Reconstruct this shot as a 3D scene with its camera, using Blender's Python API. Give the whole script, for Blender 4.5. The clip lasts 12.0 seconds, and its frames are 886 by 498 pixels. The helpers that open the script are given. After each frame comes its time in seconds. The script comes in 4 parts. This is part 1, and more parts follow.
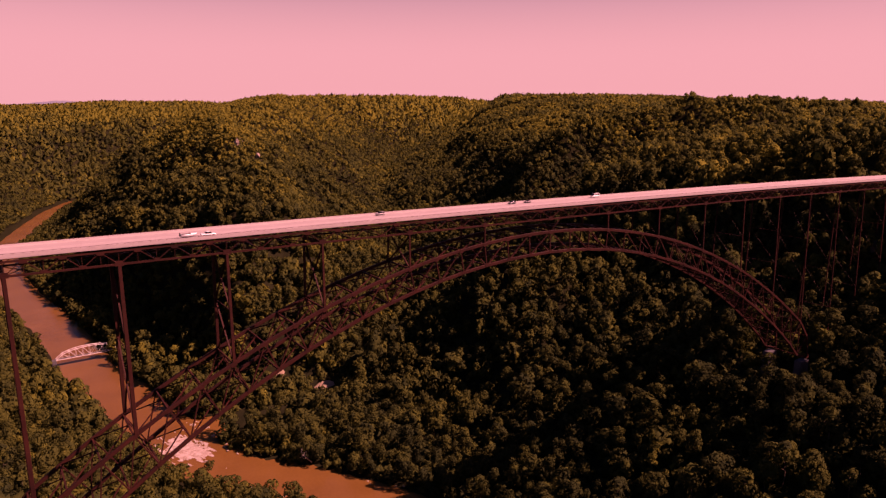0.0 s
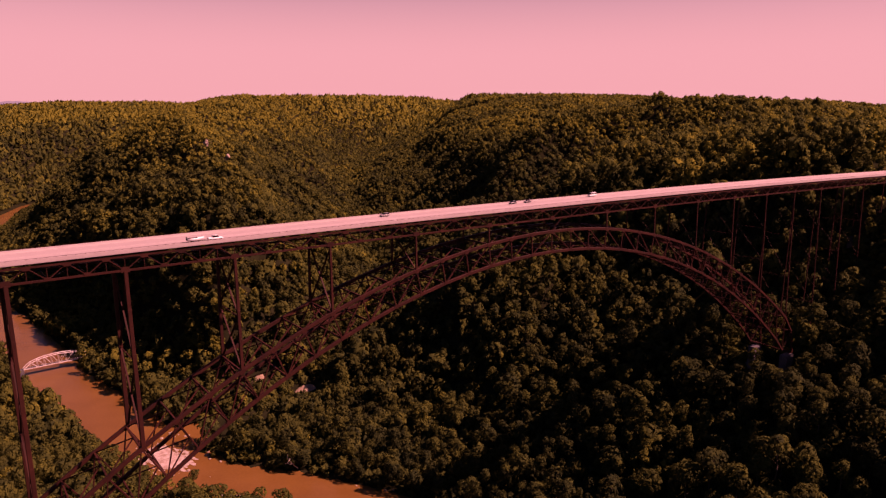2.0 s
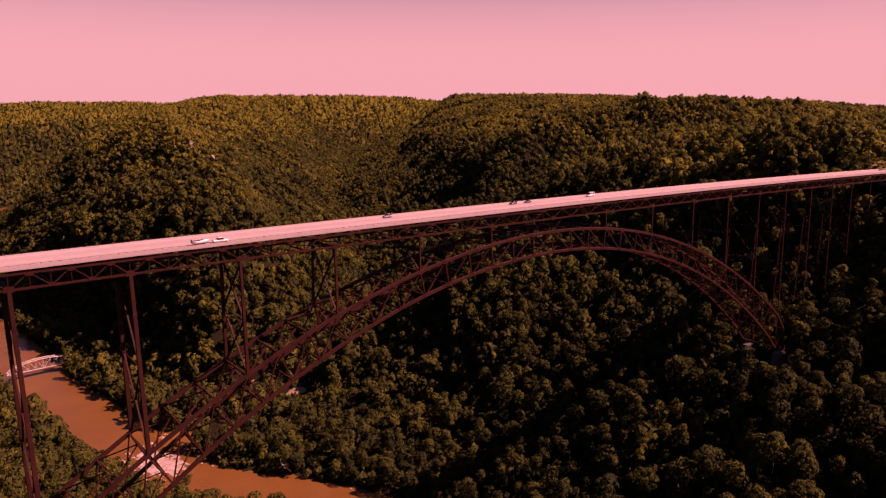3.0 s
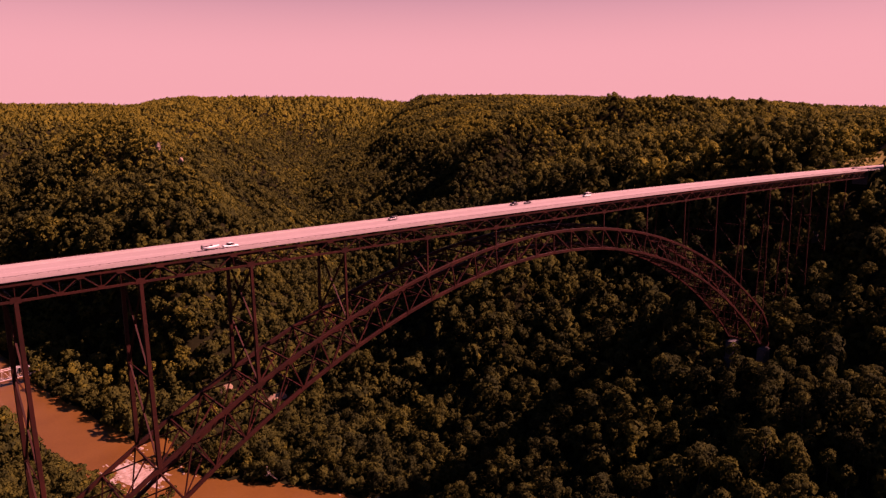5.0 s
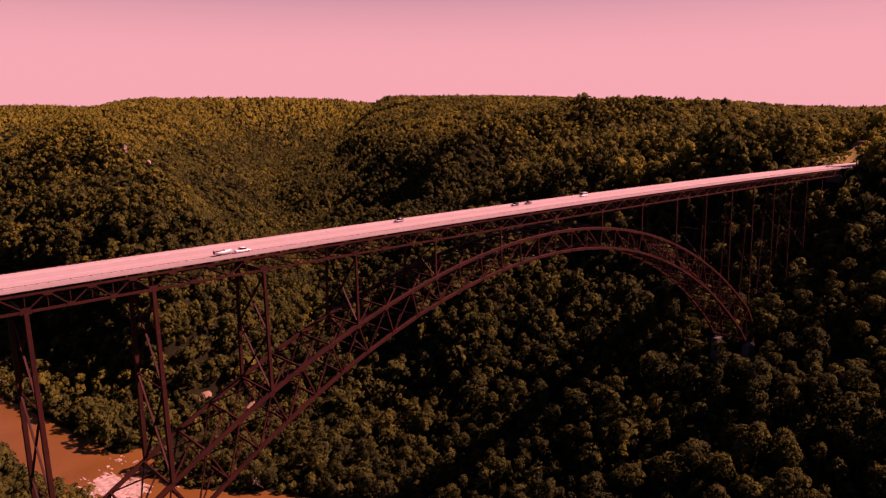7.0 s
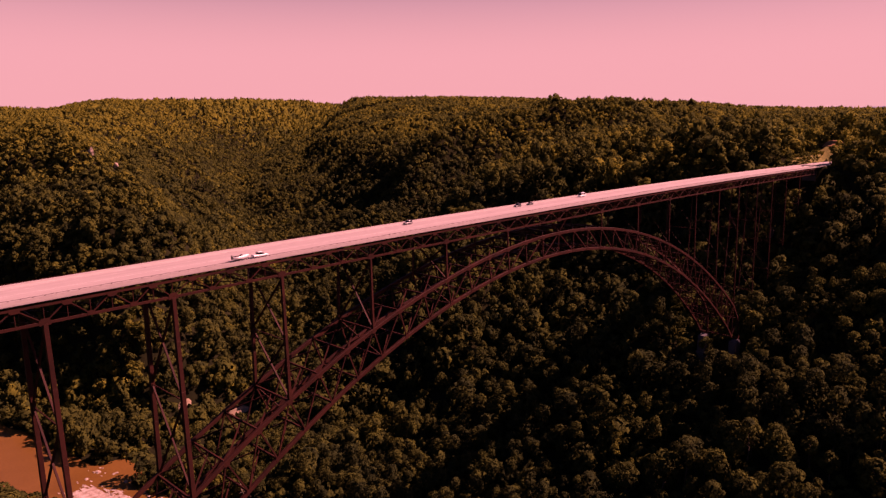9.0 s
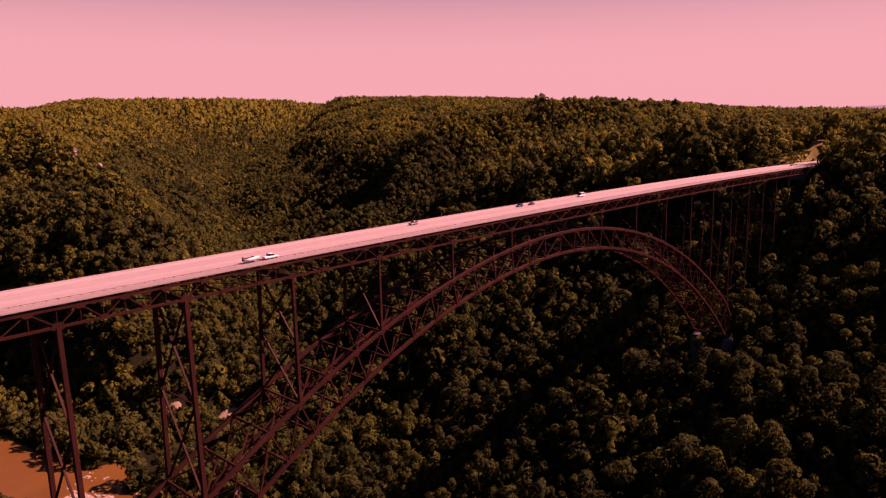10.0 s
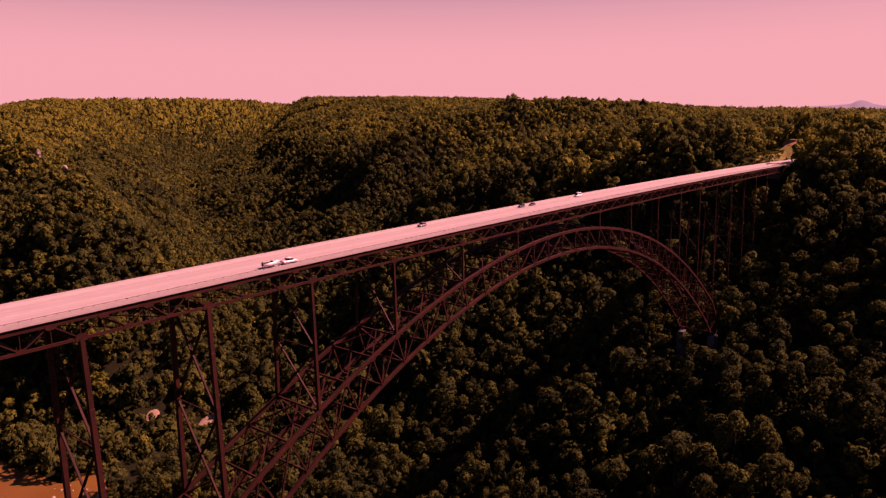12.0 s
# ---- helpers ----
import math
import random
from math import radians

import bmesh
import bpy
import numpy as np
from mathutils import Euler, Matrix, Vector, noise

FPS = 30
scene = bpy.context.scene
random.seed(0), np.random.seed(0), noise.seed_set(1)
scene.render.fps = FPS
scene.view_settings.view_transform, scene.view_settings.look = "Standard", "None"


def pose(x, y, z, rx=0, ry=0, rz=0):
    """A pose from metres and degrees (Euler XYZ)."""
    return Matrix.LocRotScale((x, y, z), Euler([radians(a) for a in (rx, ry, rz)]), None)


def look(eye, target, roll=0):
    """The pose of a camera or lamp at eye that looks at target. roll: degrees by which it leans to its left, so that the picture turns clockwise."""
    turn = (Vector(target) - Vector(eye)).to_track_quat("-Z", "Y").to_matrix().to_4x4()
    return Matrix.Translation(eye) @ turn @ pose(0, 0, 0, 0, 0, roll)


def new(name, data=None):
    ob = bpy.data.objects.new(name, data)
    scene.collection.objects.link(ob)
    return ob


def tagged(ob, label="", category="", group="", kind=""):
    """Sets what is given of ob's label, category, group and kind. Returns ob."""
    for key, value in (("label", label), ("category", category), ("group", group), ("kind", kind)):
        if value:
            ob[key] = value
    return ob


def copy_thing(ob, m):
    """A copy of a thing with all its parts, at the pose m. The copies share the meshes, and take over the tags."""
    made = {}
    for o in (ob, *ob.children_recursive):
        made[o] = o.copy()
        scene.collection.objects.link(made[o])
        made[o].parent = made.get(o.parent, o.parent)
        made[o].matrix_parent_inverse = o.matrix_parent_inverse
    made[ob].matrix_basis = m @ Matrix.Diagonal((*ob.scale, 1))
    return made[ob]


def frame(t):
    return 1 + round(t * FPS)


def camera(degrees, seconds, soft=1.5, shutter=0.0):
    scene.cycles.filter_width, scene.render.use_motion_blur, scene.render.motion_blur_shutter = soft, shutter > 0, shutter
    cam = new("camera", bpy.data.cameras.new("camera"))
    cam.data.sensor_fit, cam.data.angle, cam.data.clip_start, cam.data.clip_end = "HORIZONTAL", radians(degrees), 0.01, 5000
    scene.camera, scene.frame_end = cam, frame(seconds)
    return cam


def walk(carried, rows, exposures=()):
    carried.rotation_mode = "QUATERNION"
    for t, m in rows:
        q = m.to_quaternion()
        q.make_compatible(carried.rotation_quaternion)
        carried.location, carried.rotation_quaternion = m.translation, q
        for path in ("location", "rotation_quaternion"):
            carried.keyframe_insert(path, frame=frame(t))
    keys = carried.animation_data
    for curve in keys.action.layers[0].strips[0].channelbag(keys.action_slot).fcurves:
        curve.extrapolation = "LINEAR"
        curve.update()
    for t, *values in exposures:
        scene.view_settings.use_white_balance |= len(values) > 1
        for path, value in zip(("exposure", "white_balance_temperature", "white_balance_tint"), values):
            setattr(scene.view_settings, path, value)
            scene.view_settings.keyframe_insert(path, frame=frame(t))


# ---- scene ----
cam = camera(64.53, 12.0, soft=1.3)
PATH = [
    (0, (-249.559, -279.783, 312.279), (-248.4704, -278.1488, 311.8988), 0.361),
    (0.5, (-252.719, -275.927, 312.067), (-251.6095, -274.3069, 311.6860), 0.353),
    (1, (-256.099, -272.179, 311.953), (-254.9686, -270.5739, 311.5732), 0.304),
    (1.5, (-259.586, -268.486, 311.903), (-258.4341, -266.8959, 311.5226), 0.275),
    (2, (-263.093, -264.804, 311.885), (-261.9204, -263.2293, 311.5053), 0.238),
    (2.5, (-266.557, -261.101, 311.880), (-265.3640, -259.5421, 311.5001), 0.198),
    (3, (-269.937, -257.355, 311.871), (-268.7231, -255.8111, 311.4920), 0.146),
    (5, (-282.368, -241.720, 311.663), (-281.0745, -240.2416, 311.2872), -0.007),
    (5.5, (-285.247, -237.648, 311.569), (-283.9350, -236.1867, 311.1937), -0.055),
    (6, (-288.079, -233.525, 311.468), (-286.7478, -232.0808, 311.0933), -0.132),
    (6.5, (-290.890, -229.361, 311.368), (-289.5400, -227.9345, 310.9935), -0.141),
    (7, (-293.706, -225.168, 311.276), (-292.3368, -223.7589, 310.9025), -0.175),
    (9, (-305.292, -208.292, 311.117), (-303.8512, -206.9551, 310.7462), -0.279),
    (9.5, (-308.244, -204.069, 311.144), (-306.7867, -202.7504, 310.7729), -0.261),
    (10, (-311.154, -199.837, 311.191), (-309.6800, -198.5376, 310.8198), -0.263),
    (10.5, (-313.955, -195.582, 311.248), (-312.4640, -194.3017, 310.8767), -0.267),
    (11, (-316.555, -191.280, 311.298), (-315.0474, -190.0192, 310.9270), -0.297),
    (11.5, (-318.833, -186.901, 311.319), (-317.3099, -185.6591, 310.9479), -0.358),
    (12, (-320.641, -182.402, 311.280), (-319.1015, -181.1798, 310.9085), -0.329),
]
walk(cam, [(t, look(eye, target, roll)) for t, eye, target, roll in PATH],
     exposures=((0.0, 0.64, 10500, 128), (12.0, 0.64, 10500, 128)))

# ---- light ----
SUN_AZ, SUN_EL = -39.0, 44.5           # degrees from +x towards +y, and above the horizon
world = bpy.data.worlds.new("world")
scene.world = world
world.use_nodes = True
wn = world.node_tree.nodes
wl = world.node_tree.links
sky = wn.new("ShaderNodeTexSky")
sky.sky_type, sky.sun_disc = "NISHITA", False
sky.sun_elevation, sky.sun_rotation = radians(SUN_EL), radians(90 - SUN_AZ)
sky.air_density, sky.dust_density, sky.ozone_density = 1.0, 1.0, 1.0
pale = wn.new("ShaderNodeHueSaturation")
pale.inputs["Saturation"].default_value, pale.inputs["Value"].default_value = 1.6, 0.72
wl.new(sky.outputs[0], pale.inputs["Color"])
# a summer haze whitens the low sky all round
where = wn.new("ShaderNodeTexCoord")
axes = wn.new("ShaderNodeSeparateXYZ")
wl.new(where.outputs["Generated"], axes.inputs[0])
low = wn.new("ShaderNodeMapRange")
low.interpolation_type = "SMOOTHSTEP"
low.inputs["From Min"].default_value, low.inputs["From Max"].default_value = 0.07, 0.28
low.inputs["To Min"].default_value, low.inputs["To Max"].default_value = 0.95, 0.0
wl.new(axes.outputs["Z"], low.inputs["Value"])
haze = wn.new("ShaderNodeMix")
haze.data_type = "RGBA"
haze.inputs["B"].default_value = (6.3, 6.52, 6.72, 1)
wl.new(low.outputs[0], haze.inputs["Factor"])
wl.new(pale.outputs[0], haze.inputs["A"])
wl.new(haze.outputs["Result"], wn["Background"].inputs["Color"])
wn["Background"].inputs["Strength"].default_value = 0.05
sun = new("sun", bpy.data.lights.new("sun", "SUN"))
sun.data.energy, sun.data.angle, sun.data.color = 5.0, radians(0.5), (1.0, 0.93, 0.82)
az, el = radians(SUN_AZ), radians(SUN_EL)
sun.matrix_world = look((0, 0, 600), (-math.cos(el) * math.cos(az), -math.cos(el) * math.sin(az), 600 - math.sin(el)))


# ---- materials ----
def material(name, colour, rough=0.8, metal=0.0, second=None, scale=1.0, grain=None, bump=0.0, spec=0.5, detail=4.0):
    """A two-scale noise mix of two colours with fine grain and bump, in metres."""
    m = bpy.data.materials.new(name)
    m.use_nodes = True
    n, l = m.node_tree.nodes, m.node_tree.links
    b = n["Principled BSDF"]
    b.inputs["Roughness"].default_value, b.inputs["Metallic"].default_value = rough, metal
    b.inputs["Specular IOR Level"].default_value = spec
    second = second or tuple(c * 0.7 for c in colour)
    geo = n.new("ShaderNodeNewGeometry")
    big = n.new("ShaderNodeTexNoise")
    big.inputs["Scale"].default_value, big.inputs["Detail"].default_value = scale, detail
    fine = n.new("ShaderNodeTexNoise")
    fine.inputs["Scale"].default_value, fine.inputs["Detail"].default_value = grain or scale * 9, 3.0
    for node in (big, fine):
        l.new(geo.outputs["Position"], node.inputs["Vector"])
    mean = n.new("ShaderNodeMath")
    mean.operation = "MULTIPLY_ADD"
    l.new(fine.outputs["Fac"], mean.inputs[0])
    mean.inputs[1].default_value = 0.45
    l.new(big.outputs["Fac"], mean.inputs[2])
    ramp = n.new("ShaderNodeMapRange")
    ramp.inputs["From Min"].default_value, ramp.inputs["From Max"].default_value = 0.5, 0.95
    l.new(mean.outputs[0], ramp.inputs["Value"])
    mix = n.new("ShaderNodeMix")
    mix.data_type = "RGBA"
    mix.inputs["A"].default_value, mix.inputs["B"].default_value = (*second, 1), (*colour, 1)
    l.new(ramp.outputs[0], mix.inputs["Factor"])
    l.new(mix.outputs["Result"], b.inputs["Base Color"])
    if bump:
        bp = n.new("ShaderNodeBump")
        bp.inputs["Strength"].default_value, bp.inputs["Distance"].default_value = 0.6, bump
        l.new(fine.outputs["Fac"], bp.inputs["Height"])
        l.new(bp.outputs[0], b.inputs["Normal"])
    return m


def leaf_material(name, colours, patch=0.09):
    """Foliage: hue by clump, by tree-sized cell and by wide patches; a little light comes through."""
    m = bpy.data.materials.new(name)
    m.use_nodes = True
    n, l = m.node_tree.nodes, m.node_tree.links
    b = n["Principled BSDF"]
    b.inputs["Roughness"].default_value, b.inputs["Specular IOR Level"].default_value = 0.9, 0.03
    geo = n.new("ShaderNodeNewGeometry")
    cell = n.new("ShaderNodeTexVoronoi")
    cell.inputs["Scale"].default_value = patch
    wide = n.new("ShaderNodeTexNoise")
    wide.inputs["Scale"].default_value, wide.inputs["Detail"].default_value = 0.012, 3.0
    for node in (cell, wide):
        l.new(geo.outputs["Position"], node.inputs["Vector"])
    split = n.new("ShaderNodeSeparateColor")
    l.new(cell.outputs["Color"], split.inputs[0])
    a = n.new("ShaderNodeMath")
    a.operation = "MULTIPLY_ADD"
    l.new(split.outputs[0], a.inputs[0])
    a.inputs[1].default_value = 0.36
    l.new(wide.outputs["Fac"], a.inputs[2])
    a2 = n.new("ShaderNodeMath")
    a2.operation = "MULTIPLY_ADD"
    l.new(geo.outputs["Random Per Island"], a2.inputs[0])
    a2.inputs[1].default_value = 0.11
    l.new(a.outputs[0], a2.inputs[2])
    # yellower north spur, west bank and plateau, with sunlight painted in; greener east bank
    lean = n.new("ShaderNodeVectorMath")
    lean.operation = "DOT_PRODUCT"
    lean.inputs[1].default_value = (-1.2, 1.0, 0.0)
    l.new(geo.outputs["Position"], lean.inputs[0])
    local_shift = n.new("ShaderNodeMapRange")
    local_shift.interpolation_type = "SMOOTHSTEP"
    local_shift.inputs["From Min"].default_value, local_shift.inputs["From Max"].default_value = 120.0, 460.0
    local_shift.inputs["To Min"].default_value, local_shift.inputs["To Max"].default_value = 0.05, 0.18
    l.new(lean.outputs["Value"], local_shift.inputs["Value"])
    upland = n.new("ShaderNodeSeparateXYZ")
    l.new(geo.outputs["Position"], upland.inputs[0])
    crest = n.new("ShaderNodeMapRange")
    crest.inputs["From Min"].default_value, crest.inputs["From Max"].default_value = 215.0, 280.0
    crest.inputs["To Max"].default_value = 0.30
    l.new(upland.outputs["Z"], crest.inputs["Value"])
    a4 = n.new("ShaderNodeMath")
    l.new(local_shift.outputs[0], a4.inputs[0])
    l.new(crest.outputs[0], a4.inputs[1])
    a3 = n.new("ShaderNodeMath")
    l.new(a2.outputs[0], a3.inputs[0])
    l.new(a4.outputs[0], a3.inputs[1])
    ramp = n.new("ShaderNodeValToRGB")
    e = ramp.color_ramp.elements
    e[0].position, e[0].color = 0.5, (*colours[0], 1)
    e[1].position, e[1].color = 1.25, (*colours[2], 1)
    mid = e.new(0.85)
    mid.color = (*colours[1], 1)
    e[-1].position = 1.0
    shift = n.new("ShaderNodeMath")
    shift.operation = "MULTIPLY"
    shift.inputs[1].default_value = 0.8
    l.new(a3.outputs[0], shift.inputs[0])
    l.new(shift.outputs[0], ramp.inputs[0])
    grain = n.new("ShaderNodeTexNoise")
    grain.inputs["Scale"].default_value, grain.inputs["Detail"].default_value = 0.7, 3.0
    l.new(geo.outputs["Position"], grain.inputs["Vector"])
    bump = n.new("ShaderNodeBump")
    bump.inputs["Strength"].default_value, bump.inputs["Distance"].default_value = 0.7, 0.8
    l.new(grain.outputs["Fac"], bump.inputs["Height"])
    l.new(bump.outputs[0], b.inputs["Normal"])
    l.new(ramp.outputs[0], b.inputs["Base Color"])
    thin = n.new("ShaderNodeBsdfTranslucent")
    l.new(ramp.outputs[0], thin.inputs["Color"])
    both = n.new("ShaderNodeMixShader")
    both.inputs[0].default_value = 0.30
    l.new(b.outputs[0], both.inputs[1])
    l.new(thin.outputs[0], both.inputs[2])
    l.new(both.outputs[0], n["Material Output"].inputs["Surface"])
    return m


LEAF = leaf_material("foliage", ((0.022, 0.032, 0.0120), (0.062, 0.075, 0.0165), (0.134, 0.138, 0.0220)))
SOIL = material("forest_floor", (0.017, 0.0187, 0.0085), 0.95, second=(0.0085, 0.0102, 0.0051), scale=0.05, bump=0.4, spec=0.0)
BARK = material("bark", (0.12, 0.092, 0.068), 0.9, second=(0.056, 0.044, 0.032), scale=0.8, spec=0.2)
DEADWOOD = material("bleached_wood", (0.58, 0.51, 0.42), 0.9, second=(0.40, 0.34, 0.27), scale=0.8, spec=0.2)
STEEL = material("weathering_steel", (0.04368, 0.0126, 0.008232), 0.62, second=(0.02016, 0.007224, 0.005376), scale=0.12, grain=1.6, bump=0.01, spec=0.09)
CONCRETE = material("deck_concrete", (0.2976, 0.28, 0.2704), 0.85, second=(0.268, 0.252, 0.2424), scale=0.25, grain=2.5, spec=0.3)
PARAPET = material("parapet_concrete", (0.32, 0.3024, 0.2912), 0.85, second=(0.28, 0.264, 0.2528), scale=0.3, grain=2.5, spec=0.3)
TRACK = material("worn_concrete", (0.2816, 0.264, 0.2544), 0.85, second=(0.256, 0.24, 0.2304), scale=0.12, grain=1.5, spec=0.3)
PAINT = material("road_paint", (0.416, 0.408, 0.384), 0.7, second=(0.336, 0.328, 0.304), scale=0.5, spec=0.3)
# shade on the piers and skewbacks painted into this dark concrete
PIER = material("pier_concrete", (0.072, 0.073, 0.078), 0.9, second=(0.045, 0.046, 0.049), scale=0.15, grain=1.2, spec=0.2)
WATER = material("muddy_water", (0.148, 0.072, 0.0192), 0.26, second=(0.116, 0.0544, 0.0136), scale=0.02, grain=0.4, bump=0.10, spec=0.22)
FOAM = material("white_water", (0.40, 0.375, 0.34), 0.75, second=(0.17, 0.115, 0.07), scale=0.22, grain=0.9, bump=0.5, spec=0.3)
ROCK = material("sandstone", (0.32, 0.264, 0.208), 0.9, second=(0.16, 0.128, 0.096), scale=0.12, grain=0.9, bump=0.2, spec=0.3)
SAND = material("pale_sand", (0.272, 0.208, 0.144), 0.95, second=(0.152, 0.112, 0.072), scale=0.10, grain=0.8, bump=0.05, spec=0.2)
CLAY = material("cut_bank_soil", (0.24, 0.112, 0.048), 0.95, second=(0.136, 0.072, 0.028), scale=0.10, grain=0.7, bump=0.2, spec=0.2)
GRASS = material("dry_grass", (0.168, 0.144, 0.04), 0.95, second=(0.08, 0.088, 0.024), scale=0.15, grain=1.1, bump=0.2, spec=0.1)
ASPHALT = material("asphalt", (0.088, 0.084, 0.08), 0.9, second=(0.064, 0.0624, 0.06), scale=0.2, grain=2.0, spec=0.3)
SILVER = material("pale_bridge_paint", (0.624, 0.608, 0.584), 0.6, second=(0.48, 0.464, 0.44), scale=0.3, grain=2.0, spec=0.4)
WHITE_PAINT = material("white_car_paint", (0.72, 0.72, 0.71), 0.3, second=(0.66, 0.66, 0.65), scale=0.8)
DARK_PAINT = material("dark_car_paint", (0.025, 0.027, 0.032), 0.3, second=(0.02, 0.02, 0.024), scale=0.8)
GREY_PAINT = material("grey_car_paint", (0.16, 0.16, 0.165), 0.35, second=(0.13, 0.13, 0.135), scale=0.8)
GLASS = material("tinted_glass", (0.012, 0.014, 0.016), 0.12, second=(0.01, 0.011, 0.012), scale=0.5)
RUBBER = material("tyre_rubber", (0.02, 0.02, 0.02), 0.85, second=(0.014, 0.014, 0.014), scale=2.0)
CHROME = material("wheel_metal", (0.55, 0.55, 0.55), 0.35, metal=1.0, second=(0.4, 0.4, 0.4), scale=3.0)
# bluish haze painted into the colour, with a faint glow added to lift it
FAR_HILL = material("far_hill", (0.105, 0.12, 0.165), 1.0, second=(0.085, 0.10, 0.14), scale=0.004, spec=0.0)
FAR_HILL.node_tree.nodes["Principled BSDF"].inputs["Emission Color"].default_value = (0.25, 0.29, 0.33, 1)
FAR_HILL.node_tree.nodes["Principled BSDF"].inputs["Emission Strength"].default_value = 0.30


# ---- mesh helpers ----
def mesh_from(name, verts, faces, mat, smooth=False, normals=None):
    """A mesh from numpy arrays: verts (n, 3) and faces (m, k), all of one size; normals give soft shading."""
    verts, faces = np.asarray(verts, np.float32), np.asarray(faces, np.int32)
    me = bpy.data.meshes.new(name)
    me.vertices.add(len(verts))
    me.vertices.foreach_set("co", verts.ravel())
    me.loops.add(faces.size)
    me.loops.foreach_set("vertex_index", faces.ravel())
    me.polygons.add(len(faces))
    me.polygons.foreach_set("loop_start", np.arange(0, faces.size, faces.shape[1], dtype=np.int32))
    me.update(calc_edges=True)
    me.polygons.foreach_set("use_smooth", np.full(len(faces), smooth))
    if normals is not None:
        me.attributes.new("custom_normal", "FLOAT_VECTOR", "POINT").data.foreach_set("vector", np.asarray(normals, np.float32).ravel())
    me.materials.append(mat)
    return me


def empty(name, m=None):
    ob = new(name)
    ob.matrix_world = m or Matrix.Identity(4)
    return ob


def part(name, data, parent, label="", m=None):
    """One mesh object under a thing or a part."""
    ob = new(name, data)
    ob.parent = parent
    if m is not None:
        ob.matrix_basis = m
    return tagged(ob, label) if label else ob


def bm_mesh(name, bm, mat, smooth=False):
    me = bpy.data.meshes.new(name)
    bm.to_mesh(me)
    bm.free()
    for p in me.polygons:
        p.use_smooth = smooth
    me.materials.append(mat)
    return me


# ---- terrain ----
RIVER = [(-90, -1500), (-60, -900), (-20, -300), (22, -60), (35, 40), (20, 130), (-8, 186), (-46, 246), (-92, 300), (-113, 370),
         (-122, 440), (-136, 525), (-158, 640), (-160, 700), (-168, 790), (-175, 870), (-196, 1013), (-214, 1150), (-222, 1350),
         (-205, 1600), (-165, 1790), (-115, 2000), (-55, 2230), (30, 2450), (300, 2750), (900, 3100), (2200, 3500), (5200, 4000)]
CREEK = [(-110, 395), (20, 400), (110, 440), (180, 500), (290, 640), (370, 784), (430, 908), (530, 1120), (610, 1290), (690, 1450),
         (830, 1680), (1020, 1920), (1280, 2130), (1700, 2450), (2600, 2900)]
HOLLOW = [(290, 640), (420, 640), (560, 630), (700, 625), (860, 560), (1000, 470)]
ROAD = [(478, 3), (510, 3), (548, -2), (573, -14), (598, -34), (640, -74)]


def to_line(x, y, line):
    """Distance to a polyline, and how far along it the nearest point lies."""
    best, along = np.full(np.shape(x), 1e9), np.zeros(np.shape(x))
    run = 0.0
    for (ax, ay), (bx, by) in zip(line, line[1:]):
        ux, uy = bx - ax, by - ay
        q = ux * ux + uy * uy
        t = np.clip(((x - ax) * ux + (y - ay) * uy) / q, 0, 1)
        d = np.hypot(x - ax - t * ux, y - ay - t * uy)
        hit = d < best
        best, along = np.where(hit, d, best), np.where(hit, run + t * math.sqrt(q), along)
        run += math.sqrt(q)
    return best, along


WAVES = [(math.cos(a) / w, math.sin(a) / w, p, h) for a, w, p, h in
         [(0.3 + 2.39996 * i, 460 * 0.72 ** i, 1.7 * i * i, (11, 8, 7.5, 7, 7, 6.5, 5, 2.5, 1)[i]) for i in range(9)]]


def rough(x, y):
    z = 0.0
    for kx, ky, p, h in WAVES:
        z = z + h * np.sin(2 * np.pi * (kx * x + ky * y) + p + 0.8 * np.sin(2 * np.pi * (ky * x - kx * y) * 0.6 + 2 * p))
    return z


RIM_AT = (-20, 8, 12, 15, 18, 24, 27, 30, 34, 38, 42, 48, 51, 54, 58, 62, 66, 69, 73, 77, 81, 84, 87, 95, 120)
RIM_Z = (290, 298, 303, 307, 310, 313, 318, 326, 335, 350, 357, 358, 366, 380, 376, 368, 364, 362, 358, 352, 342, 322, 309, 306, 306)
ROAD_Z = 260.7


def soft_min(a, b, k):
    h = np.clip(0.5 + 0.5 * (a - b) / k, 0, 1)
    return a * (1 - h) + b * h - k * h * (1 - h)


def ease(a, b, v):
    q = np.clip((v - a) / (b - a), 0, 1)
    return q * q * (3 - 2 * q)


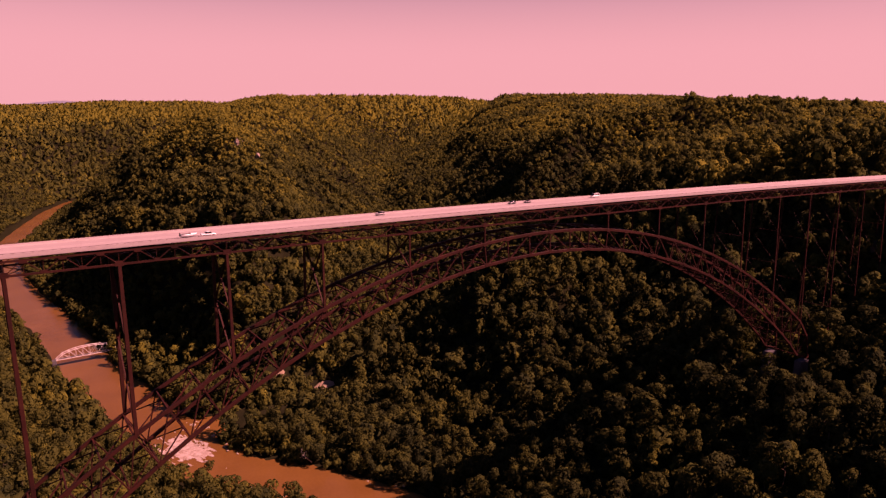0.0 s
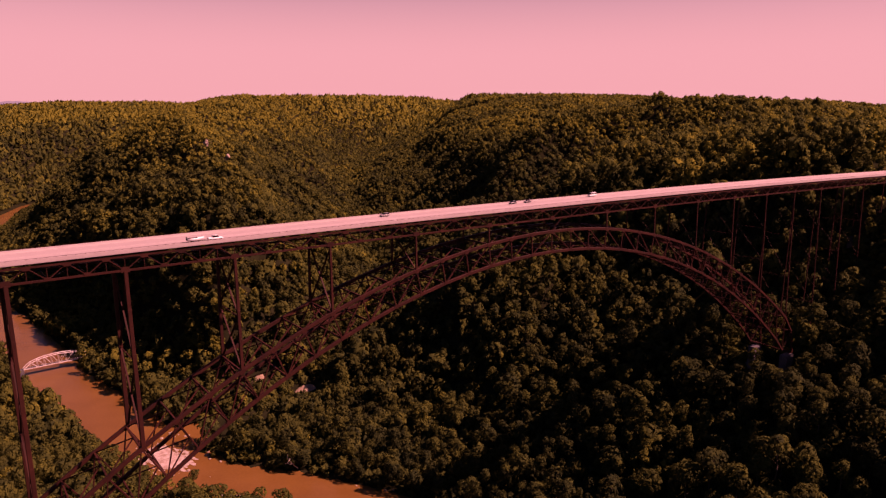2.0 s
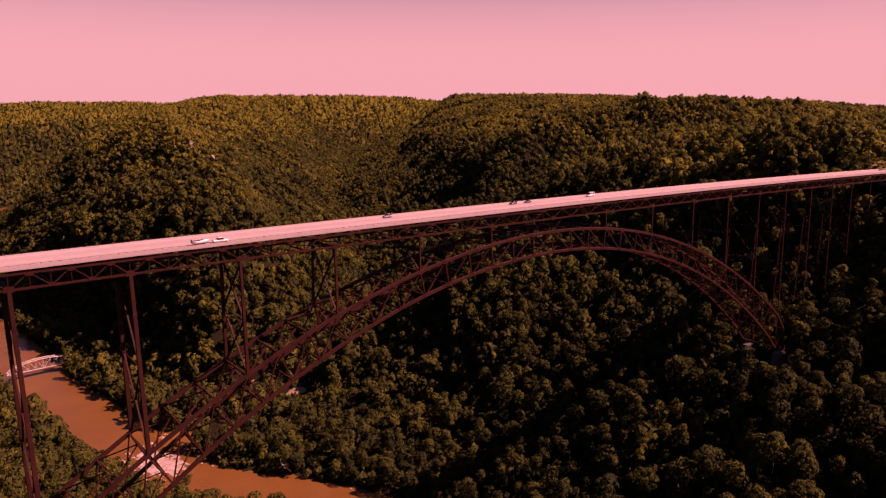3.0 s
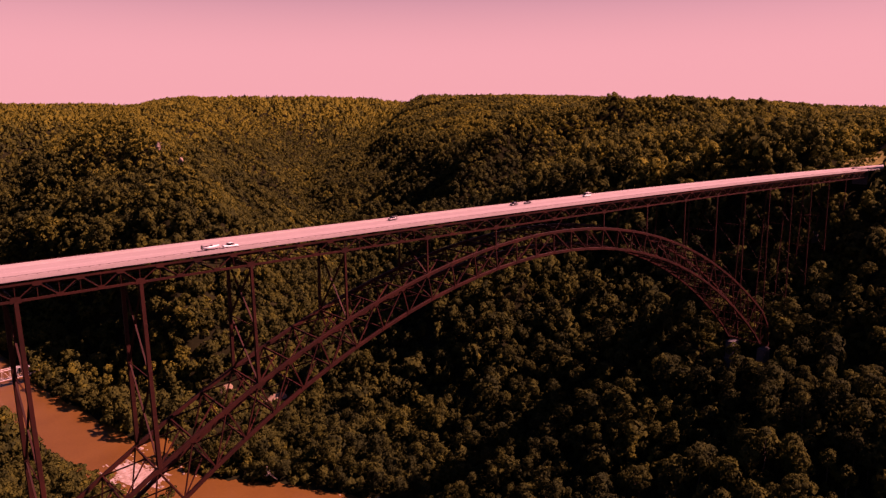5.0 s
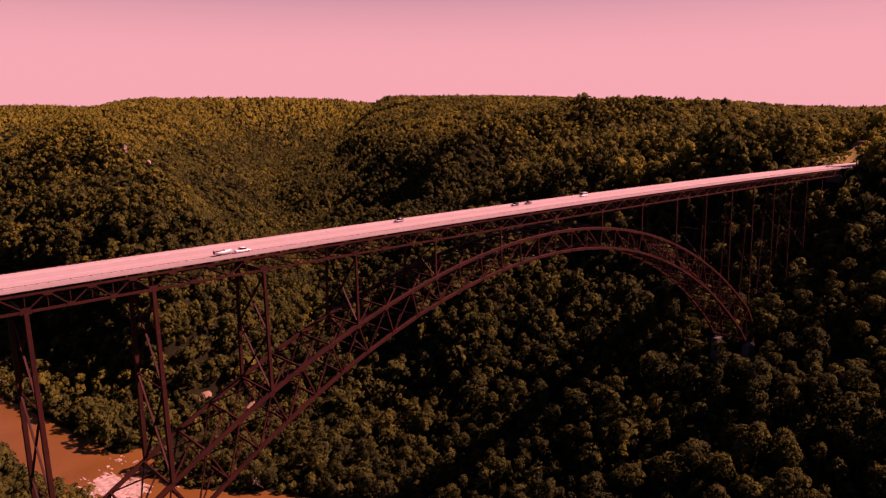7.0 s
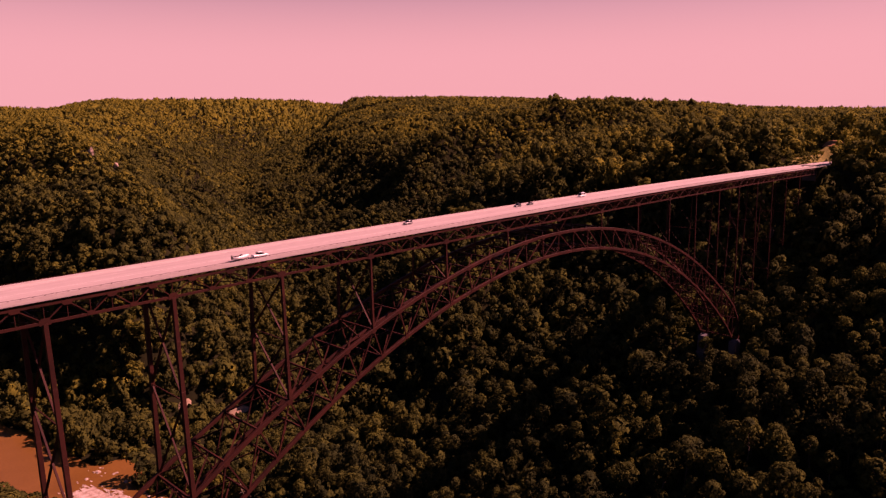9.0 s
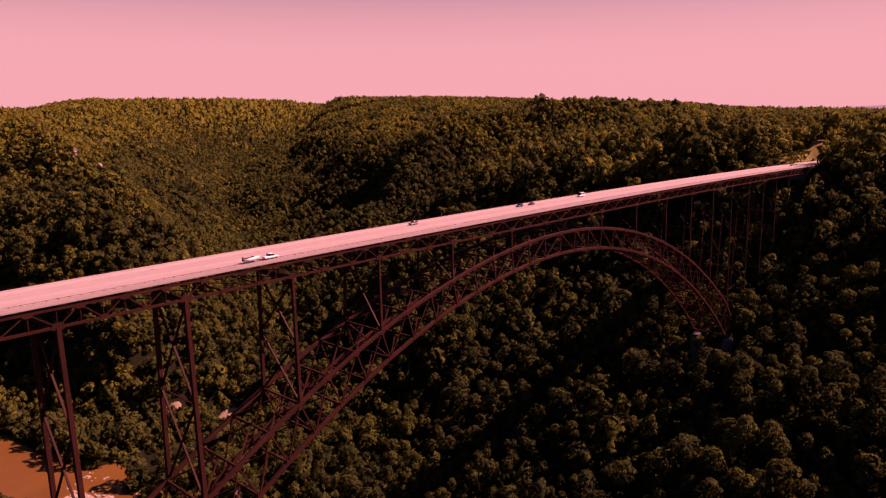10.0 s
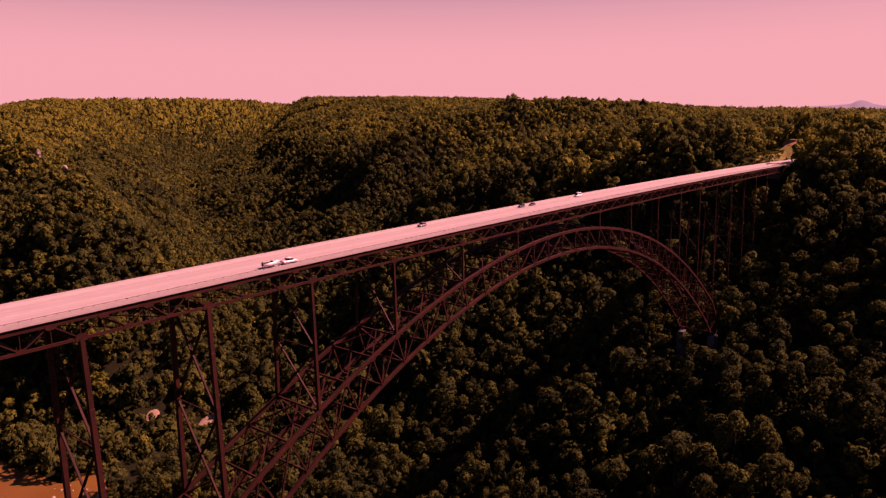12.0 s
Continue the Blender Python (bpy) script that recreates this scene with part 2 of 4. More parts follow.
def ground_z(x, y):
    x, y = np.asarray(x, float), np.asarray(y, float)
    # the gorge: walls that rise from the river, gentler on the terrace by the creek's mouth, steeper at the spur
    d, _ = to_line(x, y, RIVER)
    west = x < np.interp(y, [p[1] for p in RIVER], [p[0] for p in RIVER])
    steep = np.where(west, 0.85, 1.0)
    flat = np.where(west, 0, np.interp(y, (-60, 0, 50, 120, 190, 250, 330), (-66, -36, -19, 0, 38, 78, 92))) * np.where(y < 120, np.interp(d, (34, 110, 420, 600), (0, 1, 1, .4)), np.interp(d, (150, 420), (1, 0)))
    south = np.interp(d * steep - flat, (0, 26, 34, 60, 100, 130, 190, 257, 300, 430, 520, 600, 800, 1100, 1500), (-4, -3, 1.5, 8, 20, 38, 70, 108, 128, 215, 245, 257, 264, 268, 272))
    south = np.where((d < 34) | (d * steep - flat > 34), np.where(d < 34, np.interp(d, (0, 26, 34), (-4, -3, 1.5)), south), np.interp(d, (34, 130), (1.5, 4)))
    north = np.interp(d, (0, 26, 34, 66, 88, 130, 170, 190, 230, 275, 340, 420, 560, 700, 1100), (-4, -3, 1.5, 5, 18, 122, 150, 172, 190, 204, 246, 284, 318, 334, 348))
    up = np.interp(d, (0, 26, 34, 60, 100, 150, 200, 260, 340, 420, 560, 700, 1100), (-4, -3, 1.5, 8, 36, 80, 125, 180, 240, 284, 318, 334, 348))
    w = ease(980, 1200, y)
    north = north * (1 - w) + up * w
    w = ease(435, 600, y)
    gorge = south * (1 - w) + north * w
    # the plateau's height far off
    far = np.hypot(x + 285, y + 225)
    bearing = np.degrees(np.arctan2(y + 225, x + 285))
    rim = np.interp(bearing, RIM_AT, RIM_Z)
    u = ease(1300, 2600, far)
    crest = 272 * (1 - w) + 348 * w
    gorge = np.where(gorge > 180, 180 + (gorge - 180) * (1 + u * ((rim - 180) / (crest - 180) - 1)), gorge)
    # the creek's valley between the sunlit spur and the dark knob, and a hollow beside it
    c, s = to_line(x, y, CREEK)
    spur = np.interp(c, (0, 15, 50, 100, 150, 210, 300, 420, 520, 700, 1200), (0, 3, 22, 66, 105, 145, 212, 268, 294, 322, 352)) * np.interp(s, (150, 350, 500, 700, 900, 1300, 1700), (.9, 1.45, 1.3, .95, .95, .78, 1.0))
    knob = np.interp(c, (0, 15, 50, 100, 200, 250, 300, 370, 450, 600, 900, 1400), (0, 3, 18, 38, 82, 120, 160, 186, 208, 234, 262, 300)) * np.interp(s, (200, 300, 600, 900), (1.0, 1.75, 1.6, 1.0))
    beyond = y > np.interp(x, [p[0] for p in CREEK], [p[1] for p in CREEK])
    brook = np.interp(s, (0, 130, 370, 733, 1081, 1300, 1500, 1900, 2050, 2700, 3600), (1, 4, 15, 40, 60, 75, 90, 130, 152, 280, 330)) + np.where(beyond, spur, knob)
    z = soft_min(brook, gorge, 22.0)
    c, s = to_line(x, y, HOLLOW)
    dell = np.interp(s, (0, 130, 270, 410, 590, 750), (28, 70, 130, 185, 235, 275)) + np.interp(c, (0, 60, 140, 220, 400, 800), (0, 28, 85, 125, 200, 330))
    z = soft_min(z, dell + np.where(beyond, 300, 0), 22.0)
    z = z + rough(x, y) * np.clip((z - 15) / 90, 0, 1) * (0.75 - 0.55 * u) * np.clip(1.15 - z / 700, .6, 1)
    z = z + 14 * np.exp(-((x - 75) / 75) ** 2 - ((y - 680) / 85) ** 2) - 38 * np.exp(-((x - 545) / 80) ** 2 - ((y - 1415) / 110) ** 2) + 15 * np.exp(-((x - 285) / 60) ** 2 - ((y - 145) / 60) ** 2) - 40 * np.exp(-((x - 560) / 130) ** 2 - ((y - 400) / 100) ** 2)
    z = z + 12 * np.exp(-((x - 255) / 45) ** 2 - ((y + 8) / 50) ** 2) + 22 * np.exp(-((x - 250) / 55) ** 2 - ((y - 275) / 38) ** 2) + 16 * np.exp(-((x - 258) / 42) ** 2 - ((y - 350) / 60) ** 2)
    z = np.where(z > 8, np.maximum(z - 20 * np.exp(-((x - 150) / 38) ** 2 - ((y - 320) / 75) ** 2), 8), z)
    z = np.where(z > 6, np.maximum(z - 36 * np.exp(-((x + 60) / 46) ** 2 - ((y - 580) / 80) ** 2), 6), z)
    # the brow north of the deck's end, and the level ground round the road
    z = z + 14 * np.exp(-((x - 500) / 90) ** 2 - ((y - 95) / 75) ** 2) + 8 * np.exp(-((x - 560) / 90) ** 2 - ((y - 215) / 80) ** 2) + 20 * np.exp(-((x - 468) / 60) ** 2 - ((y - 72) / 34) ** 2)
    q = ease(408, 503, x)
    z = z + 30 * q * np.exp(-((y + 25) / 130) ** 2) * np.clip((750 - x) / 180, 0, 1)
    top = np.exp(-((y + 25) / 100) ** 2) * np.clip((790 - x) / 180, 0, 1) * np.clip((x - 420) / 40, 0, 1)
    z = z - .8 * top * np.maximum(z - 261, 0)
    z = z - 11 * np.exp(-((x - 1056) / 70) ** 2 - ((y - 598) / 60) ** 2) - 7 * np.exp(-((x - 1390) / 90) ** 2 - ((y - 570) / 80) ** 2) - 9 * np.exp(-((x - 1430) / 130) ** 2 - ((y - 1810) / 110) ** 2)
    z = z + 15 * np.exp(-((x - 596) / 34) ** 2 - ((y - 12) / 30) ** 2)
    # the road's level bed behind the bridge's end, and its open cutting
    near_road, _ = to_line(x, y, ROAD)
    bed = np.clip((near_road - 12) / 6, 0, 1)
    road_z = ROAD_Z - 1.0 * np.clip((x - 485) / 300, 0, 1)
    return np.where((x > 466) & (near_road < 18), road_z - 0.5 + (z - road_z + 0.5) * bed, z)


def spaced(stops):
    """Coordinates from (from, to, step) stretches."""
    return np.unique(np.concatenate([np.arange(a, b + 0.1, st) for a, b, st in stops]))


gx = spaced(((-2500, -700, 100), (-700, 1000, 12), (-4, 104, 4), (466, 610, 4), (1000, 2400, 35), (2400, 5200, 100)))
gy = spaced(((-2500, -500, 100), (-500, 1600, 12), (-44, 40, 4), (352, 460, 4), (1600, 3000, 35), (3000, 5200, 100)))
GX, GY = np.meshgrid(gx, gy, indexing="ij")
idx = np.arange(GX.size).reshape(GX.shape)
quads = np.stack((idx[:-1, :-1], idx[1:, :-1], idx[1:, 1:], idx[:-1, 1:]), -1).reshape(-1, 4)
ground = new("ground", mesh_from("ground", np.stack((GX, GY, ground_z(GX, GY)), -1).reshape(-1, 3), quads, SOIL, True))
tagged(ground, "forest floor of the steep river gorge", "ground", kind="structure")

# the river's surface, a strip along its course
rv, rf = [], []
rp = np.array(RIVER, float)
for i, p in enumerate(rp):
    a, b = rp[max(i - 1, 0)], rp[min(i + 1, len(rp) - 1)]
    nrm = np.array((-(b - a)[1], (b - a)[0])) / np.hypot(*(b - a))
    for j in range(9):
        q = p + nrm * (j - 4) * 14
        rv.append((q[0], q[1], 0.0))
for i in range(len(rp) - 1):
    for j in range(8):
        rf.append((i * 9 + j, i * 9 + j + 1, i * 9 + 10 + j, i * 9 + 9 + j))
river = new("water", mesh_from("water", rv, rf, WATER, True))
tagged(river, "muddy brown river in the bottom of the gorge", "river", kind="structure")


# ---- bridge ----
Y_NEAR, Y_FAR = -7.0, 13.0
BENTS = [-287, -245.2, -209.3, -170.2, -129.6, -86.4, -43.2, 43.2, 86.4, 129.6, 171.0, 211.6, 250.4, 290.4, 327.2, 363.0, 401.2]
NODES = [-330] + BENTS[:7] + [0] + BENTS[7:] + [446]
BATTER = 0.022                         # the ribs and legs spread outwards on the way down
TRUSS, DECK = 4.95, 6.7                 # truss depth and road height over the bottom chord
EDGE_N, EDGE_F = -7.75, 13.95


def low_z(x):
    return 258.05 - 0.0014 * x - 1.7e-5 * x * x


def arch_top(x):
    return 251.2 - 0.0038 * x - 0.00134 * x * x - 1.2e-9 * x ** 4


def arch_low(x):
    return 240.3 - 0.0050 * x - 0.00150 * x * x - 2.2e-9 * x ** 4


def rib_y(y, z):
    """The place across of a rib or leg whose head stands at y, at height z."""
    return y + (BATTER if y > 3 else -BATTER) * (258 - z)


def section_mesh(name, mat):
    """A unit H-section, one metre long along z, one wide and one deep."""
    prof = [(-.5, -.5), (.5, -.5), (.5, -.36), (.16, -.36), (.16, .36), (.5, .36), (.5, .5), (-.5, .5), (-.5, .36), (-.16, .36), (-.16, -.36), (-.5, -.36)]
    bm = bmesh.new()
    lo = [bm.verts.new((x, y, 0)) for x, y in prof]
    hi = [bm.verts.new((x, y, 1)) for x, y in prof]
    k = len(prof)
    for i in range(k):
        bm.faces.new((lo[i], lo[(i + 1) % k], hi[(i + 1) % k], hi[i]))
    bm.faces.new(lo[::-1])
    bm.faces.new(hi)
    return bm_mesh(name, bm, mat)


def box_mesh(name, mat, taper=1.0, bands=()):
    """A unit bevelled box section along z, tapering towards its top, with proud splice bands at given heights."""
    bm = bmesh.new()
    c = 0.06

    def ring(z, s):
        return [bm.verts.new((x * s, y * s, z)) for x, y in
                ((-.5 + c, -.5), (.5 - c, -.5), (.5, -.5 + c), (.5, .5 - c), (.5 - c, .5), (-.5 + c, .5), (-.5, .5 - c), (-.5, -.5 + c))]

    stops = [(0, 1)]
    for z in bands:
        k = 1 + (taper - 1) * z
        stops += [(z - .012, k), (z - .011, k * 1.07), (z + .011, k * 1.07), (z + .012, k)]
    stops.append((1, taper))
    rings = [ring(z, k) for z, k in stops]
    for a, b in zip(rings, rings[1:]):
        for i in range(8):
            bm.faces.new((a[i], a[(i + 1) % 8], b[(i + 1) % 8], b[i]))
    bm.faces.new(rings[0][::-1])
    bm.faces.new(rings[-1])
    return bm_mesh(name, bm, mat)


def plate_mesh(name, mat, top=0.62):
    """A unit gusset plate in the xz plane: a six-sided plate, one metre thick along y before scaling."""
    bm = bmesh.new()
    prof = [(-.5, -.15), (-.5 * top, -.5), (.5 * top, -.5), (.5, -.15), (.5, .5), (-.5, .5)]
    a = [bm.verts.new((x, -.5, z)) for x, z in prof]
    b = [bm.verts.new((x, .5, z)) for x, z in prof]
    for i in range(6):
        j = (i + 1) % 6
        bm.faces.new((a[i], a[j], b[j], b[i]))
    bm.faces.new(a[::-1])
    bm.faces.new(b)
    bmesh.ops.recalc_face_normals(bm, faces=bm.faces)
    return bm_mesh(name, bm, mat)


H_MESH = section_mesh("rolled_section", STEEL)
BOX_MESH = box_mesh("box_section", STEEL)
LEG_MESH = box_mesh("tapered_leg", STEEL, 0.84, (.28, .53, .78))
PLATE_MESH = plate_mesh("gusset_plate", STEEL)


def beam(name, a, b, w, h, parent, data=None, label=""):
    """A steel member from a to b, w wide across and h deep in its upright plane."""
    a, b = Vector(a), Vector(b)
    z = (b - a)
    ln = z.length
    z.normalize()
    x = Vector((0, 0, 1)).cross(z).normalized() if abs(z.z) < 0.97 else Vector((0, 1, 0))
    y = z.cross(x).normalized()
    x = y.cross(z)
    m = Matrix(((x.x * w, y.x * h, z.x * ln, a.x), (x.y * w, y.y * h, z.y * ln, a.y), (x.z * w, y.z * h, z.z * ln, a.z), (0, 0, 0, 1)))
    return under(part(name, data or H_MESH, parent, label, m))


def under(ob):
    """Undo the parent's own shape, so that the part keeps its place in the bridge's space."""
    if ob.parent.data is not None:
        ob.matrix_parent_inverse = ob.parent.matrix_basis.inverted()
    return ob


def gusset(x, y, z, w, h, parent, flip=1.0, slope=0.0):
    m = Matrix.Translation((x, y, z)) @ Matrix.Rotation(-math.atan(slope), 4, "Y") @ Matrix.Diagonal((w, .06, h * flip, 1))
    return under(part("gusset", PLATE_MESH, parent, "", m))


def along_mesh(name, prof, xs, zf, mat):
    """A closed profile of (y, z) drawn along the bridge, following zf(x)."""
    n = len(prof)
    bm = bmesh.new()
    vs = [bm.verts.new((x, y, zf(x) + z)) for x in xs for y, z in prof]
    for i in range(len(xs) - 1):
        for j in range(n):
            bm.faces.new([vs[k] for k in (i * n + j, i * n + (j + 1) % n, (i + 1) * n + (j + 1) % n, (i + 1) * n + j)])
    bm.faces.new(vs[:n][::-1])
    bm.faces.new(vs[-n:])
    bmesh.ops.recalc_face_normals(bm, faces=bm.faces)
    return bm_mesh(name, bm, mat)


bridge = tagged(empty("arch_bridge"), "rust-brown steel arch bridge with a pale concrete deck", "bridge")
DX = np.linspace(-330, 483, 62)
MID = 0.5 * (EDGE_N + EDGE_F)


def road_z(x, y):
    return low_z(x) + DECK - 0.012 * abs(y - MID)


slab = part("deck", along_mesh("deck", [(EDGE_N + .2, DECK - .75), (EDGE_F - .2, DECK - .75), (EDGE_F, DECK - .55), (EDGE_F, DECK - .14), (MID, DECK), (EDGE_N, DECK - .14), (EDGE_N, DECK - .55)], DX, low_z, CONCRETE), bridge, "pale concrete road deck")
for y0, sgn in ((EDGE_N, 1), (EDGE_F, -1)):
    wall = [(y0, -.14), (y0 + .48 * sgn, -.13), (y0 + .34 * sgn, .25), (y0 + .28 * sgn, .82), (y0 + .02 * sgn, .82)]
    part("parapet", along_mesh("parapet", [(a, DECK + b) for a, b in wall], DX, low_z, PARAPET), bridge, "low concrete parapet")
    # a slim steel rail on short posts along the parapet's top
    rail = part("rail", along_mesh("rail", [(y0 + .1 * sgn, DECK + 1.02), (y0 + .2 * sgn, DECK + 1.02), (y0 + .2 * sgn, DECK + 1.10), (y0 + .1 * sgn, DECK + 1.10)], DX, low_z, STEEL), bridge, "thin steel rail")
    if sgn > 0:
        for k in range(244):
            x = -262 + 2.9 * k
            beam("rail_post", (x, y0 + .15, low_z(x) + DECK + .80), (x, y0 + .15, low_z(x) + DECK + 1.06), .16, .22, rail, BOX_MESH)

# wheel tracks and painted lines, thin strips on the slab
for y in (-4.4, -1.0, 7.0, 10.4):
    part("wheel_track", along_mesh("wheel_track", [(y - 1.1, DECK - .012 * abs(y - 1.1 - MID) + .002), (y + 1.1, DECK - .012 * abs(y + 1.1 - MID) + .002), (y + 1.1, DECK - .012 * abs(y + 1.1 - MID) + .005), (y - 1.1, DECK - .012 * abs(y - 1.1 - MID) + .005)], DX, low_z, TRACK), slab, "greyer worn wheel track")
for y in (-6.2, 2.75, 3.25, 12.2):
    part("road_line", along_mesh("road_line", [(y - .08, DECK - .012 * abs(y - MID) + .006), (y + .08, DECK - .012 * abs(y - MID) + .006), (y + .08, DECK - .012 * abs(y - MID) + .010), (y - .08, DECK - .012 * abs(y - MID) + .010)], DX, low_z, PAINT), slab, "painted road line")
dash_mesh = mesh_from("lane_dash", [(0, -.08, 0), (3, -.08, 0), (3, .08, 0), (0, .08, 0), (0, -.08, .006), (3, -.08, .006), (3, .08, .006), (0, .08, .006)],
                      [(4, 5, 6, 7), (0, 1, 5, 4), (1, 2, 6, 5), (2, 3, 7, 6), (3, 0, 4, 7)], PAINT)
for y in (-2.7, 8.7):
    for k in range(64):
        x = -330 + 12.2 * k
        part("lane_dash", dash_mesh, slab, "", Matrix.Translation((x, y, road_z(x, y) + .004)))
JOINT_MESH = box_mesh("expansion_joint", TRACK)
for x in NODES[1:-1:2]:
    z = low_z(x) + DECK
    m = Matrix.Translation((x, MID, z - .20)) @ Matrix.Diagonal((.10, EDGE_F - EDGE_N - 1.1, .14, 1))
    part("expansion_joint", JOINT_MESH, slab, "narrow grey expansion joint", m @ Matrix.Translation((0, 0, -.0)))

# deck trusses
for yb, out in ((Y_NEAR, -1), (Y_FAR, 1)):
    low = part("bottom_chord", along_mesh("bottom_chord", [(yb - .34, -.36), (yb + .34, -.36), (yb + .34, .36), (yb - .34, .36)], NODES, low_z, STEEL), bridge)
    top = part("top_chord", along_mesh("top_chord", [(yb - .34, TRUSS - .34), (yb + .34, TRUSS - .34), (yb + .34, TRUSS + .34), (yb - .34, TRUSS + .34)], NODES, low_z, STEEL), bridge)
    for a, b in zip(NODES, NODES[1:]):
        for i in range(3):
            x0, x1 = a + (b - a) * i / 3, a + (b - a) * (i + 1) / 3
            xm = 0.5 * (x0 + x1)
            beam("diagonal", (x0, yb, low_z(x0)), (xm, yb, low_z(xm) + TRUSS), .31, .31, low, BOX_MESH)
            beam("diagonal", (xm, yb, low_z(xm) + TRUSS), (x1, yb, low_z(x1)), .31, .31, low, BOX_MESH)
            beam("vertical", (xm, yb, low_z(xm)), (xm, yb, low_z(xm) + TRUSS), .2, .2, top, BOX_MESH)
            beam("vertical", (x0, yb, low_z(x0)), (x0, yb, low_z(x0) + TRUSS), .2, .2, top, BOX_MESH)
            if yb == Y_NEAR:
                gusset(xm, yb + out * .38, low_z(xm) + TRUSS - .35, 2.7, 1.35, top)
                gusset(x0, yb + out * .38, low_z(x0) + .35, 2.3 if i else 3.0, 1.3 if i else 2.0, low, -1.0)
for a, b in zip(NODES, NODES[1:]):
    for i in range(3):
        x0, x1 = a + (b - a) * i / 3, a + (b - a) * (i + 1) / 3
        xm = 0.5 * (x0 + x1)
        for x in (x0, xm):
            beam("floor_beam", (x, Y_NEAR - .35, low_z(x) + TRUSS + .55), (x, Y_FAR + .35, low_z(x) + TRUSS + .55), .45, .9, slab)
        beam("lateral_strut", (x0, Y_NEAR, low_z(x0)), (x0, Y_FAR, low_z(x0)), .4, .4, slab)
        beam("lateral_brace", (x0, Y_NEAR, low_z(x0) + .1), (x1, Y_FAR, low_z(x1) + .1), .26, .26, slab)
        beam("lateral_brace", (x0, Y_FAR, low_z(x0) - .25), (x1, Y_NEAR, low_z(x1) - .25), .26, .26, slab)
for y in (-4.0, -.5, 3.0, 6.5, 10.0):
    part("stringer", along_mesh("stringer", [(y - .2, TRUSS + .95), (y + .2, TRUSS + .95), (y + .2, DECK - .75), (y - .2, DECK - .75)], NODES, low_z, STEEL), slab)

# arch ribs: upper nodes every third of a bay, posts square to the arch, a kinked end panel on the skewback
ARCH_BENTS = NODES[2:15]
AX = [a + (b - a) * i / 3 for a, b in zip(ARCH_BENTS, ARCH_BENTS[1:]) for i in range(3)] + [ARCH_BENTS[-1]]
UPPER = [(-258.0, 150.2)] + [(x, arch_top(x)) for x in AX] + [(261.0, 148.6)]
LOWER = [(-246.5, 138.0)]
for x in AX:
    slope = arch_top(x + .5) - arch_top(x - .5)
    u = x
    for _ in range(30):
        u = 0.5 * u + 0.5 * (x + slope * (arch_top(x) - arch_low(u)))
    LOWER.append((u, arch_low(u)))
LOWER.append((249.0, 136.2))
HEELS = [(-262.0, 133.4), (264.6, 131.3)]
for yb, out in ((Y_NEAR, -1), (Y_FAR, 1)):
    for i in range(len(UPPER)):
        (x0, z0), (u0, w0) = UPPER[i], LOWER[i]
        post = beam("post", (x0, rib_y(yb, z0), z0), (u0, rib_y(yb, w0), w0), .55, .55, bridge, BOX_MESH)
        if 0 < i < len(UPPER) - 1 and yb == Y_NEAR:
            sl = arch_top(x0 + .5) - arch_top(x0 - .5)
            gusset(x0, rib_y(yb, z0) - .64, z0 - .35, 2.6, 1.7, post, 1.0, sl)
            gusset(u0, rib_y(yb, w0) - .64, w0 + .35, 2.4, 1.7, post, -1.0, sl)
        if i == len(UPPER) - 1:
            break
        (x1, z1), (u1, w1) = UPPER[i + 1], LOWER[i + 1]
        beam("upper_chord", (x0, rib_y(yb, z0), z0), (x1, rib_y(yb, z1), z1), 1.2, 1.45, bridge, BOX_MESH)
        beam("lower_chord", (u0, rib_y(yb, w0), w0), (u1, rib_y(yb, w1), w1), 1.2, 1.45, bridge, BOX_MESH)
        if i < 19:
            beam("diagonal", (u0, rib_y(yb, w0), w0), (x1, rib_y(yb, z1), z1), .48, .48, post, BOX_MESH)
        else:
            beam("diagonal", (x0, rib_y(yb, z0), z0), (u1, rib_y(yb, w1), w1), .48, .48, post, BOX_MESH)
    for (hx, hz), (kx, kz), (bx, bz) in zip(HEELS, (UPPER[0], UPPER[-1]), (LOWER[0], LOWER[-1])):
        end = beam("end_post", (hx, rib_y(yb, hz), hz), (kx, rib_y(yb, kz), kz), 1.2, 1.3, bridge, BOX_MESH)
        beam("heel_strut", (hx, rib_y(yb, hz), hz), (bx, rib_y(yb, bz), bz), 1.3, 1.5, end, BOX_MESH)
for i, ((x0, z0), (u0, w0)) in enumerate(zip(UPPER, LOWER)):
    strut = beam("cross_strut", (x0, rib_y(Y_NEAR, z0), z0), (x0, rib_y(Y_FAR, z0), z0), .6, .7, bridge)
    beam("cross_strut", (u0, rib_y(Y_NEAR, w0), w0), (u0, rib_y(Y_FAR, w0), w0), .6, .7, bridge)
    if i % 3 == 1:
        beam("sway_brace", (x0, rib_y(Y_NEAR, z0), z0), (u0, rib_y(Y_FAR, w0), w0), .4, .4, strut)
        beam("sway_brace", (x0, rib_y(Y_FAR, z0), z0), (u0, rib_y(Y_NEAR, w0), w0), .4, .4, strut)
    if i < len(UPPER) - 1:
        (x1, z1), (u1, w1) = UPPER[i + 1], LOWER[i + 1]
        xm, zm, um, wm, ym = .5 * (x0 + x1), .5 * (z0 + z1), .5 * (u0 + u1), .5 * (w0 + w1), .5 * (Y_NEAR + Y_FAR)
        # K bracing: from both ribs to the middle of the next strut
        for yb in (Y_NEAR, Y_FAR):
            beam("lateral_brace", (x0, rib_y(yb, z0), z0), (x1, ym, z1), .4, .45, strut)
            beam("lateral_brace", (u0, rib_y(yb, w0), w0), (u1, ym, w1), .4, .45, strut)

